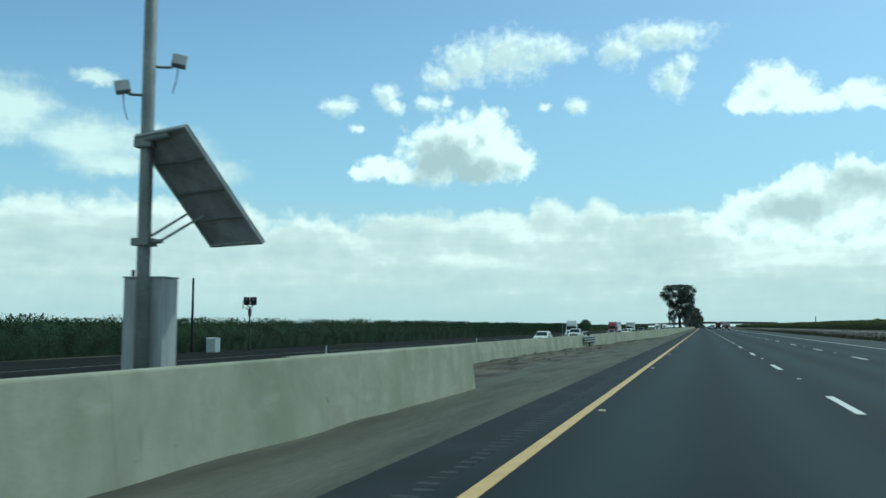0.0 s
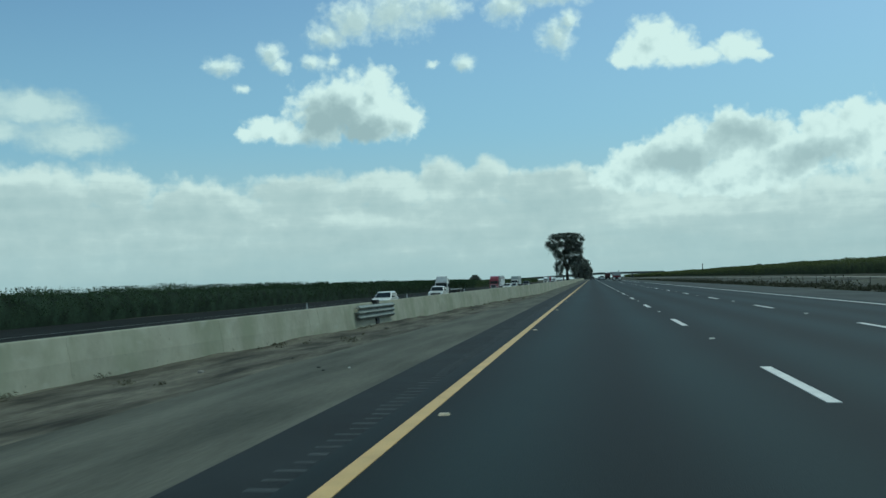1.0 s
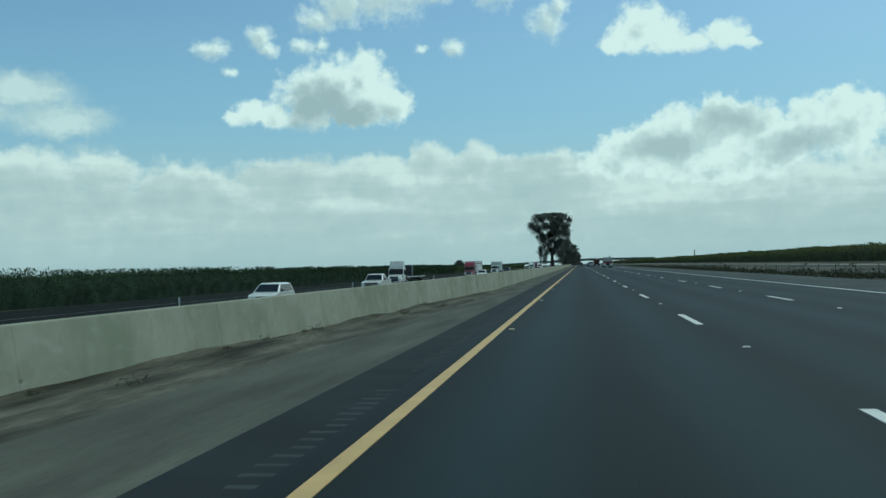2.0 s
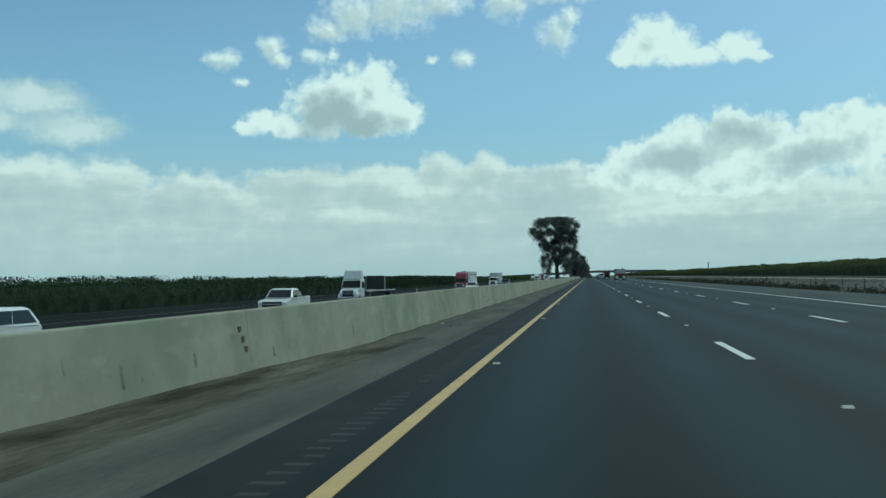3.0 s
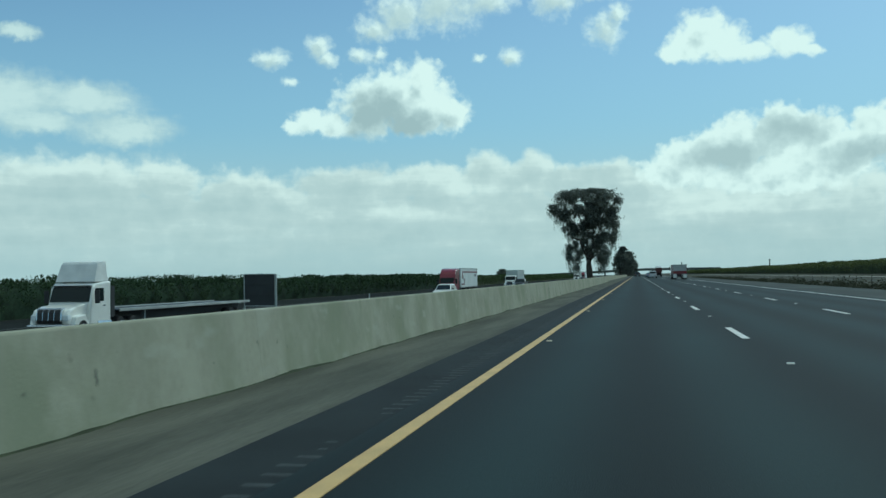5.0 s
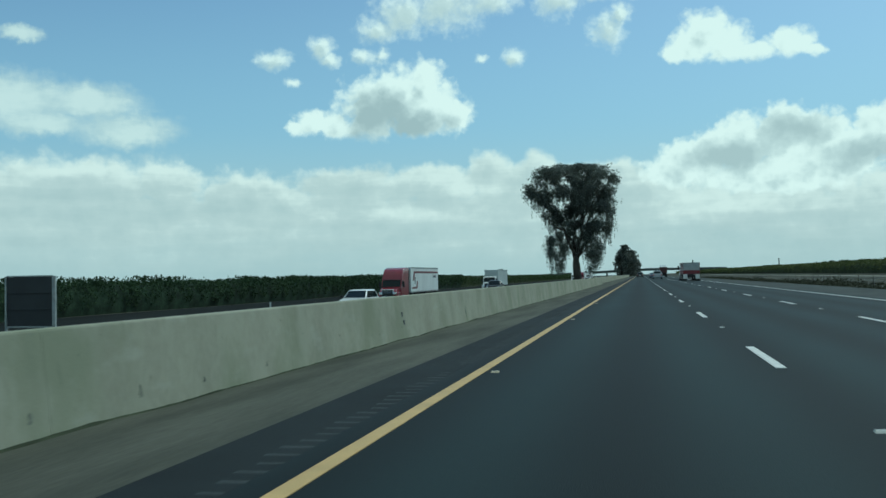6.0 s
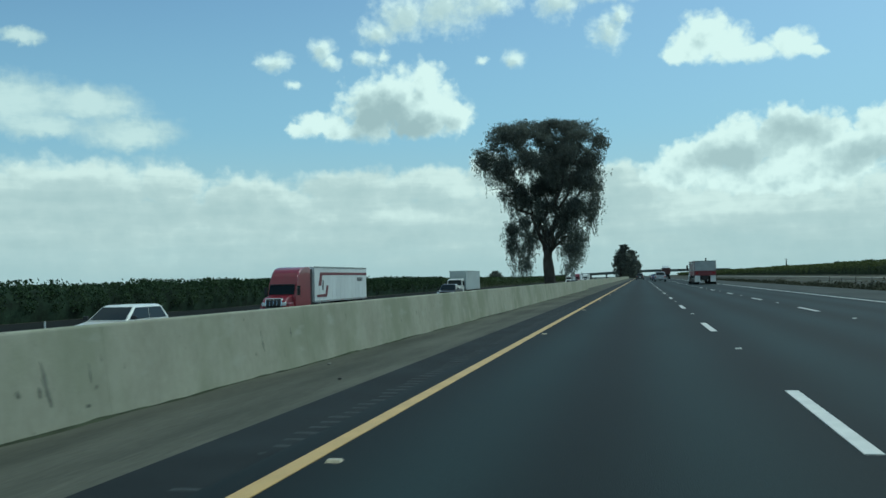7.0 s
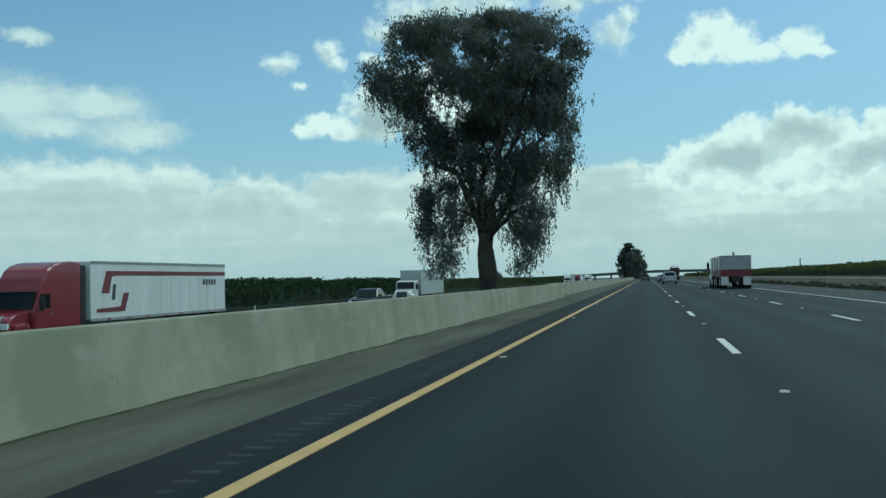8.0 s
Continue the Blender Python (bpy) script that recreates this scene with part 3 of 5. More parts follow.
strip("road", -0.30, 11.9, -60, ROAD_END, 0.0, 0.5, M_ASPHALT, "dark worn asphalt motorway with three lanes", "road")
strip("road_shoulder", -1.0, -0.30, -60, ROAD_END, -0.004, 0.5, M_EDGE, "fresh black asphalt strip along the inner edge", "shoulder")
strip("road_shoulder_outer", 11.9, 16.4, -60, ROAD_END, -0.004, 0.5, M_OUTER, "paler dusty asphalt shoulder beyond the outer line", "shoulder")


def opp_z(x):
    """The opposite carriageway falls gently outwards."""
    return -1.27 + (x + 17.0) * 0.040


b = loft([[(-30.2, y, opp_z(-30.2)), (-14.6, y, opp_z(-14.6)), (-14.6, y, opp_z(-14.6) - 0.4), (-30.2, y, opp_z(-30.2) - 0.4)] for y in (-60.0, ROAD_END)])
thing("road_opposite", b, M_ASPHALT_FAR, "grey asphalt of the opposite carriageway", "road", kind="structure")
strip("path_frontage", 50.5, 58.5, -60, 1000, -0.22, 0.5, M_PALE, "pale bare dirt track below the orchard", "track")
b = loft([[(-54.5, y, -2.20), (-31.6, y, -1.80), (-31.6, y, -2.3), (-54.5, y, -2.6)] for y in (-60.0, 900.0)])
thing("road_frontage", b, M_ASPHALT_FAR, "dark asphalt service road beside the orchard", "road", kind="structure")
b = loft([[(-40.1, y, -1.942), (-39.9, y, -1.938), (-39.9, y, -1.99), (-40.1, y, -1.99)] for y in (-60.0, 900.0)])
thing("line_frontage", b, M_OLD_LINE, "thin worn white painted line on the service road", "road marking", kind="structure")


# barrier line: face and top along the road
RECESS = [(22.1, -6.9), (52.0, -6.9), (70.0, -5.95), (125.0, -2.97)]


def barrier_face(y):
    if y < 22.1:
        return -2.90
    for (y0, x0), (y1, x1) in zip(RECESS, RECESS[1:]):
        if y < y1:
            return x0 + (y - y0) / (y1 - y0) * (x1 - x0)
    return -2.97 if y < 345 else -3.9


def barrier_top(y):
    return 0.80 + (barrier_face(y) + 2.97) * 0.084 - 0.014 * math.exp(-((y - 112) / 9) ** 2) if 22.1 <= y < 125 else 0.785 if y < 22.1 else 0.80


def dirt_height(x, y):
    """Shoulder surface: swept flat by the road, heaped soil against the wall where it stands back."""
    face = barrier_face(y)
    k = max(0.0, min(1.0, (-1.0 - x) / (-1.0 - face)))
    z = -0.012 - 0.058 * (-1.0 - x)
    if 22.3 < y < 127:
        ramp = min(1.0, (y - 22.3) / 6, (127 - y) / 14)
        heap = max(0.0, (k - 0.4) / 0.6) ** 1.3
        bumps = noise.noise(Vector((x * 0.9, y * 0.22, 3.0))) * 0.5 + noise.noise(Vector((x * 2.5, y * 0.7, 9.0))) * 0.25
        z += ramp * (0.07 * heap + heap * 0.14 * bumps + 0.03 * bumps)
    else:
        z += 0.012 * noise.noise(Vector((x * 1.5, y * 0.4, 1.0)))
        if k > 0.9:
            z += 0.005 + 0.03 * noise.noise(Vector((0.0, y * 0.5, 5.0)))
    return z


def shoulder_sheet(name, y0, y1, dy, columns, mat, label, k0=0.0, k1=1.0):
    verts, faces = [], []
    rows = int((y1 - y0) / dy) + 1
    for j in range(rows):
        y = y0 + (y1 - y0) * j / (rows - 1)
        face = barrier_face(min(max(y, y0 + 0.01), y1 - 0.01)) - 0.10
        for i in range(columns):
            x = -0.995 + (face + 0.995) * (k0 + (k1 - k0) * i / (columns - 1))
            verts.append((x, y, dirt_height(x, min(max(y, y0 + 0.01), y1 - 0.01))))
    for j in range(rows - 1):
        for i in range(columns - 1):
            a = j * columns + i
            faces.append((a, a + 1, a + columns + 1, a + columns))
    me = bpy.data.meshes.new(name)
    me.from_pydata(verts, [], faces)
    me.materials.append(mat)
    me.polygons.foreach_set("use_smooth", [True] * len(faces))
    return tagged(new(name, me), label, "shoulder", kind="structure")


shoulder_sheet("shoulder_paved", -60, 22.1, 0.5, 14, M_DIRT, "dusty grey-brown paved shoulder below the wall")
shoulder_sheet("shoulder_middle", 22.1, 126, 0.5, 10, M_DIRT, "dusty grey-brown paved shoulder beside heaped soil", 0.0, 0.45)
shoulder_sheet("shoulder_soil", 22.1, 126, 0.25, 20, M_MOUND, "loose heaped brown soil against the wall", 0.45, 1.0)
shoulder_sheet("shoulder_long", 126, 345, 0.5, 14, M_DIRT, "dusty grey-brown paved shoulder below the wall")
shoulder_sheet("shoulder_far", 345, 1200, 4.0, 8, M_DIRT, "dusty grey-brown shoulder far along the road")


# ---------------------------------------------------------------- lane markings
def strip_mesh(w, length, mat, name):
    b = box(-w / 2, w / 2, 0, length, 0.0, 0.008)
    return finish(name, b, mat)


b = box(-0.06, 0.075, -60, ROAD_END, -0.05, 0.006)
thing("line_yellow", b, M_YELLOW, "solid yellow painted line along the inner lane", "road marking", kind="structure")
b = box(11.13, 11.28, -60, ROAD_END, -0.05, 0.006)
thing("line_edge", b, M_WHITE_PAINT, "solid white painted line along the outer lane", "road marking", kind="structure")
b = box(-27.75, -27.6, -60, ROAD_END, opp_z(-27.7) - 0.05, opp_z(-27.7) + 0.008)
thing("line_opposite_edge", b, M_OLD_LINE, "worn dull white line on the opposite carriageway", "road marking", kind="structure")

CYCLE, DASH_LEN, PHASE = 14.63, 3.66, 2.115
dash_mesh = strip_mesh(0.13, DASH_LEN, M_WHITE_PAINT, "lane_dash")
for x, ph in ((3.66, PHASE), (7.42, PHASE + 10.5)):
    for k in range(-3, 62):
        d = new("lane_dash", dash_mesh)
        d.location = (x, CYCLE * k + ph, 0.0)
        tagged(d, "white painted dash between two lanes", "road marking", "dashes along the lanes")
for x in (-20.2, -23.9):
    for k in range(0, 40):
        d = new("lane_dash", dash_mesh)
        d.location = (x, CYCLE * k + 5.0, opp_z(x))
        tagged(d, "white painted dash on the opposite carriageway", "road marking", "dashes on the opposite lanes")


def marker_mesh():
    w, l, h = 0.05, 0.05, 0.018
    return loft([[(-w, -l, 0), (w, -l, 0), (w, l, 0), (-w, l, 0)], [(-w * 0.85, -l * 0.55, h), (w * 0.85, -l * 0.55, h), (w * 0.85, l * 0.55, h), (-w * 0.85, l * 0.55, h)]])


mk = finish("road_marker", marker_mesh(), M_MARKER)
mk_amber = finish("road_marker", marker_mesh(), M_AMBER)
for k in range(-2, 28):
    m = new("road_marker", mk_amber)
    m.location = (0.21, 16.2 + CYCLE * k, 0.0)
    tagged(m, "small amber raised marker beside the yellow line", "road marker", "markers by the yellow line")
    m = new("road_marker", mk)
    m.location = (3.69, 26.3 + CYCLE * k, 0.0)
    tagged(m, "small pale raised marker between white dashes", "road marker", "markers between the dashes")
    m = new("road_marker", mk)
    m.location = (7.45, 22.1 + CYCLE * k, 0.0)
    tagged(m, "small pale raised marker between white dashes", "road marker", "markers between the dashes")

verts, faces = [], []
y = -20.0
while y < 345:
    y += 0.305
    fade = noise.noise(Vector((4.0, y * 0.35, 2.0))) + 0.35 * noise.noise(Vector((8.0, y * 2.1, 2.0)))
    if fade < -0.4:
        continue
    z = -0.0035
    x0 = -0.52 + 0.1 * max(0.0, 0.3 - fade) + random.uniform(-0.04, 0.04)
    x1 = -0.235 - 0.16 * max(0.0, 0.3 - fade) + random.uniform(-0.05, 0.02)
    d = 0.075 + 0.03 * random.random()
    base = len(verts)
    for xx, yy, zz in ((x0, y, z), (x1, y + random.uniform(-0.02, 0.02), z), (x1, y + d, z), (x0, y + d, z), (x0 + 0.05, y + d * 0.4, z + 0.004), (x1 - 0.05, y + d * 0.4, z + 0.004)):
        verts.append((xx, yy, zz))
    faces += [(base, base + 1, base + 5, base + 4), (base + 4, base + 5, base + 2, base + 3), (base + 1, base + 2, base + 5), (base, base + 4, base + 3)]
me = bpy.data.meshes.new("rumble_strip")
me.from_pydata(verts, [], faces)
me.materials.append(M_RUMBLE)
tagged(new("rumble_strip", me), "row of short grooves pressed into the asphalt edge", "rumble strip", kind="stuff")


# ---------------------------------------------------------------- concrete barrier
def barrier_piece(y0, y1):
    """One cast length of wall: foot, sloping face, rounded top, a narrow joint at its ends."""
    g = 0.0015
    rings = []
    for yy, yq in ((y0 + g, y0 + 0.02), (y1 - g, y1 - 0.02)):
        f, t = barrier_face(yq), barrier_top(yq)
        sect = [(f + 0.055, -0.55), (f - 0.015, 0.05), (f - 0.10, t - 0.025), (f - 0.107, t - 0.007), (f - 0.122, t), (f - 0.215, t), (f - 0.23, t - 0.007), (f - 0.24, t - 0.025), (f - 0.36, 0.05), (f - 0.41, -0.9), (f - 0.2, -0.9)]
        rings.append([(x, yy, z) for x, z in sect])
    return loft(rings)


wall = empty("barrier", "long grey cast concrete median barrier, stained and streaked", "barrier")
edges = [-58 + 6.1 * k for k in range(14)]
edges = [e for e in edges if e < 20] + [22.08]
for a, c in zip(edges, edges[1:]):
    part("barrier_length", barrier_piece(a, c), M_BARRIER, wall)
wall2 = empty("barrier", "grey concrete barrier standing back behind heaped soil", "barrier")
edges = [22.12, 28, 34, 40, 46, 52, 58, 64, 70, 76.1, 82.2, 88.3, 94.4, 100.5, 106.6, 112.7, 118.8, 125]
for a, c in zip(edges, edges[1:]):
    part("barrier_length", barrier_piece(a, c), M_BARRIER, wall2)
wall3 = empty("barrier", "grey concrete barrier with dark tyre marks and cracks", "barrier")
edges = [125 + 6.1 * k for k in range(40)]
edges = [e for e in edges if e < 342] + [344.9]
for a, c in zip(edges, edges[1:]):
    part("barrier_length", barrier_piece(a, c), M_BARRIER, wall3)
wall4 = empty("barrier", "grey concrete barrier running on to the overpass", "barrier")
edges = [345.1 + 24.4 * k for k in range(36)]
for a, c in zip(edges, edges[1:]):
    part("barrier_length", barrier_piece(a, c), M_BARRIER, wall4)


def foot_fringe(y0, y1, label):
    """Washed-up dirt and moss along the foot of the wall, uneven in width and height."""
    verts, faces = [], []
    n = int((y1 - y0) / 0.12)
    for j in range(n + 1):
        y = y0 + (y1 - y0) * j / n
        f = barrier_face(y) + 0.012
        z = dirt_height(f + 0.06, y)
        a = noise.noise(Vector((2.0, y * 0.45, 3.0))) + 0.6 * noise.noise(Vector((5.0, y * 2.6, 3.0)))
        h = max(0.002, 0.01 + 0.022 * a)
        w = max(0.015, 0.045 + 0.045 * a)
        verts += [(f - 0.06, y, z + h), (f, y, z + h), (f + w * 0.5, y, z + h * 0.55), (f + w, y, z - 0.01)]
    for j in range(n):
        faces += [(4 * j + i, 4 * j + i + 1, 4 * j + i + 5, 4 * j + i + 4) for i in range(3)]
    me = bpy.data.meshes.new("dirt_fringe")
    me.from_pydata(verts, [], faces)
    me.materials.append(M_FRINGE)
    tagged(new("dirt_fringe", me), label, "dirt", kind="stuff")


foot_fringe(126.0, 344.0, "dark dirt and moss along the foot of the wall")


def thrie_rail():
    """Short three-ridged steel rail bolted to the wall on a block."""
    rail = empty("guard_rail", "short galvanised three-ridged steel rail bolted on the wall", "guard rail")
    y0, y1, zlo, zhi = 68.48, 73.05, 0.0, 0.49
    sect = []
    n = 30
    for i in range(n + 1):
        u = i / n
        sect.append((0.10 + 0.04 * math.sin(u * 6 * math.pi - math.pi / 2), zlo + (zhi - zlo) * u))
    back = [(x - 0.012, z) for x, z in reversed(sect)]
    ring = lambda yy, flat=1.0: [(barrier_face(yy) + x, yy, z) for x, z in sect + back]
    part("rail", loft([ring(y0), ring(y0 + 0.3), ring(y1)]), M_RAIL, rail)
    ym = 71.0
    f = barrier_face(ym)
    part("post_block", box(f - 0.16, f + 0.055, ym - 0.2, ym + 0.2, -0.2, 0.625, 0.01), M_BLOCK, rail, "black block behind the rail")
    for z in (0.08, 0.25, 0.41):
        part("bolt", tube_x(f + 0.11, f + 0.18, ym, z, 0.018, 8), M_GALV, rail)
    for y in (y0 + 0.15, y1 - 0.15):
        for z in (0.08, 0.25, 0.41):
            part("bolt", tube_x(barrier_face(y) - 0.05, barrier_face(y) + 0.1, y, z, 0.018, 8), M_GALV, rail)


thrie_rail()


# crack and tyre marks on the wall: real thin gaps and scuffs
def wall_x(y, z):
    """Front of the wall at a height."""
    return barrier_face(y) - 0.015 - 0.085 * max(0.0, (z - 0.05) / (barrier_top(y) - 0.10))


def scuff(y, z0, z1, w, lean=0.0):
    n = 7
    rings = []
    for i in range(n + 1):
        z = z0 + (z1 - z0) * i / n
        ww = w * (0.12 + 0.88 * math.sin(math.pi * (i + 0.3) / (n + 0.6)) ** 0.8) * random.uniform(0.5, 1.1)
        yc = y + lean * (z - z0) + random.uniform(-0.35, 0.35) * w
        x = wall_x(yc, z)
        rings.append([(x + 0.003, yc - ww, z), (x + 0.003, yc + ww, z), (x - 0.02, yc + ww, z), (x - 0.02, yc - ww, z)])
    return loft(rings)


# upright marks on the wall: place, foot, head, half width, lean
SCUFFS_NEAR = [(114.1, 0.27, 0.5, 0.022, -0.1), (115.2, -0.05, 0.3, 0.04, -0.1), (115.6, 0.06, 0.12, 0.015, 0.0), (117.0, 0.1, 0.28, 0.03, 0.0), (119.7, -0.1, 0.17, 0.03, 0.0), (124.0, -0.05, 0.28, 0.02, 0.0)]
SCUFFS_FAR = [(133.9, 0.0, 0.3, 0.03, 0.0), (135.7, 0.4, 0.78, 0.02, 0.1), (136.1, 0.12, 0.45, 0.025, 0.0), (146.3, 0.17, 0.25, 0.05, 0.0), (147.0, 0.13, 0.26, 0.04, 0.1), (148.3, 0.55, 0.64, 0.04, 0.4), (166.0, 0.02, 0.33, 0.03, 0.0), (216.2, -0.06, 0.12, 0.04, 0.1), (218.1, -0.05, 0.16, 0.03, 0.0), (219.6, -0.08, 0.08, 0.05, 0.1), (221.6, -0.05, 0.1, 0.03, 0.0), (163.7, 0.4, 0.62, 0.02, 0.3), (180.5, 0.25, 0.4, 0.04, 0.0), (182.0, 0.25, 0.4, 0.03, 0.0),
              (237.5, 0.0, 0.35, 0.04, 0.0), (236.0, 0.35, 0.6, 0.02, 0.2), (251.64, 0.23, 0.3, 0.03, 0.0), (251.95, 0.2, 0.3, 0.03, 0.0), (252.1, 0.1, 0.52, 0.035, -0.2), (252.8, 0.25, 0.44, 0.015, 0.0), (252.7, -0.06, 0.06, 0.06, 0.0), (257.35, 0.22, 0.5, 0.022, -0.2), (258.5, 0.35, 0.5, 0.02, 0.0)]
for marks, owner in ((SCUFFS_NEAR, wall2), (SCUFFS_FAR, wall3)):
    for y, z0, z1, w, lean in marks:
        part("scuff_mark", scuff(y, z0, z1, w, lean), M_SCUFF, owner)
# a long gouge and the rubbed patch under it
b = loft([[(wall_x(y, z) + 0.004, y, z - h), (wall_x(y, z) + 0.004, y, z + h), (wall_x(y, z) - 0.02, y, z + h), (wall_x(y, z) - 0.02, y, z - h)] for y, z, h in ((148.7, 0.29, 0.004), (148.95, 0.32, 0.022), (149.25, 0.335, 0.025), (149.6, 0.31, 0.006))])
part("gouge", b, M_RUBBED, wall3)
b = loft([[(wall_x(y, z) + 0.003, y, z - h), (wall_x(y, z) + 0.003, y, z + h), (wall_x(y, z) - 0.02, y, z + h), (wall_x(y, z) - 0.02, y, z - h)] for y, z, h in ((149.0, 0.09, 0.02), (149.3, 0.11, 0.06), (149.8, 0.12, 0.05), (150.3, 0.13, 0.07), (150.6, 0.15, 0.1), (150.75, 0.16, 0.03))])
part("rubbed_patch", b, M_RUBBED, wall3)
for y, z in ((118.5, 0.5), (118.58, 0.355), (118.66, 0.215)):
    f = wall_x(y, z)
    part("reflector_plate", box(f - 0.03, f + 0.008, y - 0.06, y + 0.06, z - 0.045, z + 0.045, 0.006), M_PLATE, wall2, "small dark red-brown plate")
for y, z in ((229.67, 0.4), (229.76, 0.23)):
    f = wall_x(y, z)
    part("reflector_plate", box(f - 0.03, f + 0.008, y - 0.06, y + 0.06, z - 0.05, z + 0.05, 0.006), M_SIGN, wall3, "small black plate")


# ---------------------------------------------------------------- solar post with cabinet
def solar_post():
    gz = profile_z(-4.6) - 0.02
    post = empty("solar_post", "steel pole with solar panel, sensors and cabinet", "traffic sensor", at=(-4.60, 12.22, gz))
    top = 7.5 - gz
    part("pole", tube([(0, 0, 0), (0, 0, 2.6), (0, 0, top)], [0.082, 0.078, 0.068], 16), M_POLE, post, smooth=True)
    # equipment cabinet on a plinth, behind the pole
    h = 1.69 - gz
    c = part("cabinet", box(-0.31, 0.20, 0.10, 0.44, 0.02, h, 0.015), M_CABINET, post, "brushed metal equipment cabinet")
    part("cabinet_door", box(-0.28, 0.17, 0.085, 0.11, 0.15, h - 0.05, 0.006), M_CABINET, c)
    part("roof_lid", box(-0.32, 0.21, 0.09, 0.45, h, h + 0.02, 0.006), M_CABINET, c)
    part("antenna", tube([(-0.25, 0.2, h), (-0.25, 0.2, h + 0.1)], [0.02, 0.02], 8), M_BLACK, post)
    # panel: short edge s, long edge going down along d
    pc = Vector((0.53, 0.30, 2.734 - gz))
    s = Vector((0.9, -0.43, 0.0)).normalized() * 0.49
    t = radians(47)
    dvec = Vector((0.43 * math.cos(t), 0.9 * math.cos(t), -math.sin(t))).normalized() * 0.83
    nrm = s.cross(dvec).normalized()
    if nrm.z < 0:
        nrm = -nrm
    slab = lambda a0, a1, b0, b1, n0, n1: loft([[pc + s * u + dvec * v + nrm * w for u, v in ((a0, b0), (a1, b0), (a1, b1), (a0, b1))] for w in (n0, n1)])
    pan = part("solar_panel", slab(-1, 1, -1, 1, -0.004, 0.018), M_PANEL_BACK, post, "grey back of a tilted solar panel")
    part("cell_glass", slab(-0.96, 0.96, -0.97, 0.97, 0.019, 0.024), M_PANEL, pan)
    for a0, a1, b0, b1 in ((-1, -0.93, -1, 1), (0.93, 1, -1, 1), (-0.93, 0.93, -1, -0.96), (-0.93, 0.93, 0.96, 1)):
        part("panel_frame", slab(a0, a1, b0, b1, -0.035, 0.018), M_GALV, pan)
    for b0 in (-0.5, 0.02, 0.5):
        part("cross_rail", slab(-0.93, 0.93, b0, b0 + 0.03, -0.03, -0.004), M_POLE, pan)
    part("mount", tube([(-0.12, -0.02, 3.22 - gz), tuple(pc - s * 0.4 - dvec * 0.92 - nrm * 0.03), tuple(pc + s * 0.3 - dvec * 0.92 - nrm * 0.03)], [0.04, 0.035, 0.03], 8), M_POLE, post)
    part("strut", tube([(0.08, 0.02, 2.17 - gz), tuple(pc - s * 0.97 + dvec * 0.36 - nrm * 0.03)], [0.017, 0.015], 8), M_GALV, post)
    part("bracket_arm", tube([(0.05, -0.02, 2.09 - gz), (0.26, -0.06, 2.10 - gz)], [0.028, 0.026], 8), M_POLE, post)
    part("strut", tube([(0.24, -0.06, 2.10 - gz), tuple(pc - s * 0.45 + dvec * 0.42 - nrm * 0.035)], [0.017, 0.015], 8), M_GALV, post)
    part("clamp", box(-0.11, 0.11, -0.11, 0.11, 2.05 - gz, 2.14 - gz, 0.01), M_POLE, post)
    part("clamp", box(-0.11, 0.11, -0.11, 0.11, 3.18 - gz, 3.28 - gz, 0.01), M_POLE, post)
    # two sensor heads on short arms with hanging cables
    for sx, sy, hz, lean in ((0.30, 0.15, 4.20 - gz, 0.15), (-0.26, -0.13, 3.86 - gz, -0.2)):
        sg = 1 if sx > 0 else -1
        arm = part("sensor_arm", tube([(0, 0, hz - 0.06), (sx * 0.7, sy * 0.7, hz - 0.06 - 0.0 * sg), (sx, sy, hz)], [0.018, 0.016, 0.014], 8), M_POLE, post)
        b = box(-0.085, 0.085, -0.05, 0.05, -0.07, 0.07, 0.012)
        bmesh.ops.transform(b, matrix=pose(sx, sy, hz + 0.02, -20, lean * 60, 30), verts=b.verts)
        part("sensor_head", b, M_CABINET, arm, "pale boxy sensor head")
        pts = [(sx * 0.95, sy, hz - 0.05), (sx * 0.9, sy, hz - 0.2), (sx * 0.75, sy * 0.9, hz - 0.36)]
        part("cable", tube(pts, [0.008, 0.006, 0.006], 6), M_BLACK, arm)


solar_post()


# ---------------------------------------------------------------- trees
def in_crown(profile, z):
    for (z0, a0, b0), (z1, a1, b1) in zip(profile, profile[1:]):
        if z0 <= z <= z1:
            u = (z - z0) / (z1 - z0)
            return a0 + (a1 - a0) * u, b0 + (b1 - b0) * u
    return None


def limb(bm, start, end, r0, r1, rng, sag=0.0, n=6, sides=8):
    a, b = Vector(start), Vector(end)
    pts, rad = [], []
    for i in range(n + 1):
        u = i / n
        p = a.lerp(b, u)
        w = (b - a).length * 0.04 * math.sin(math.pi * u)
        p += Vector((rng.normal() * w, rng.normal() * w, -sag * math.sin(math.pi * u) + rng.normal() * w * 0.5))
        pts.append(p)
        rad.append(r0 + (r1 - r0) * u)
    tube(pts, rad, sides, bm)
    return pts


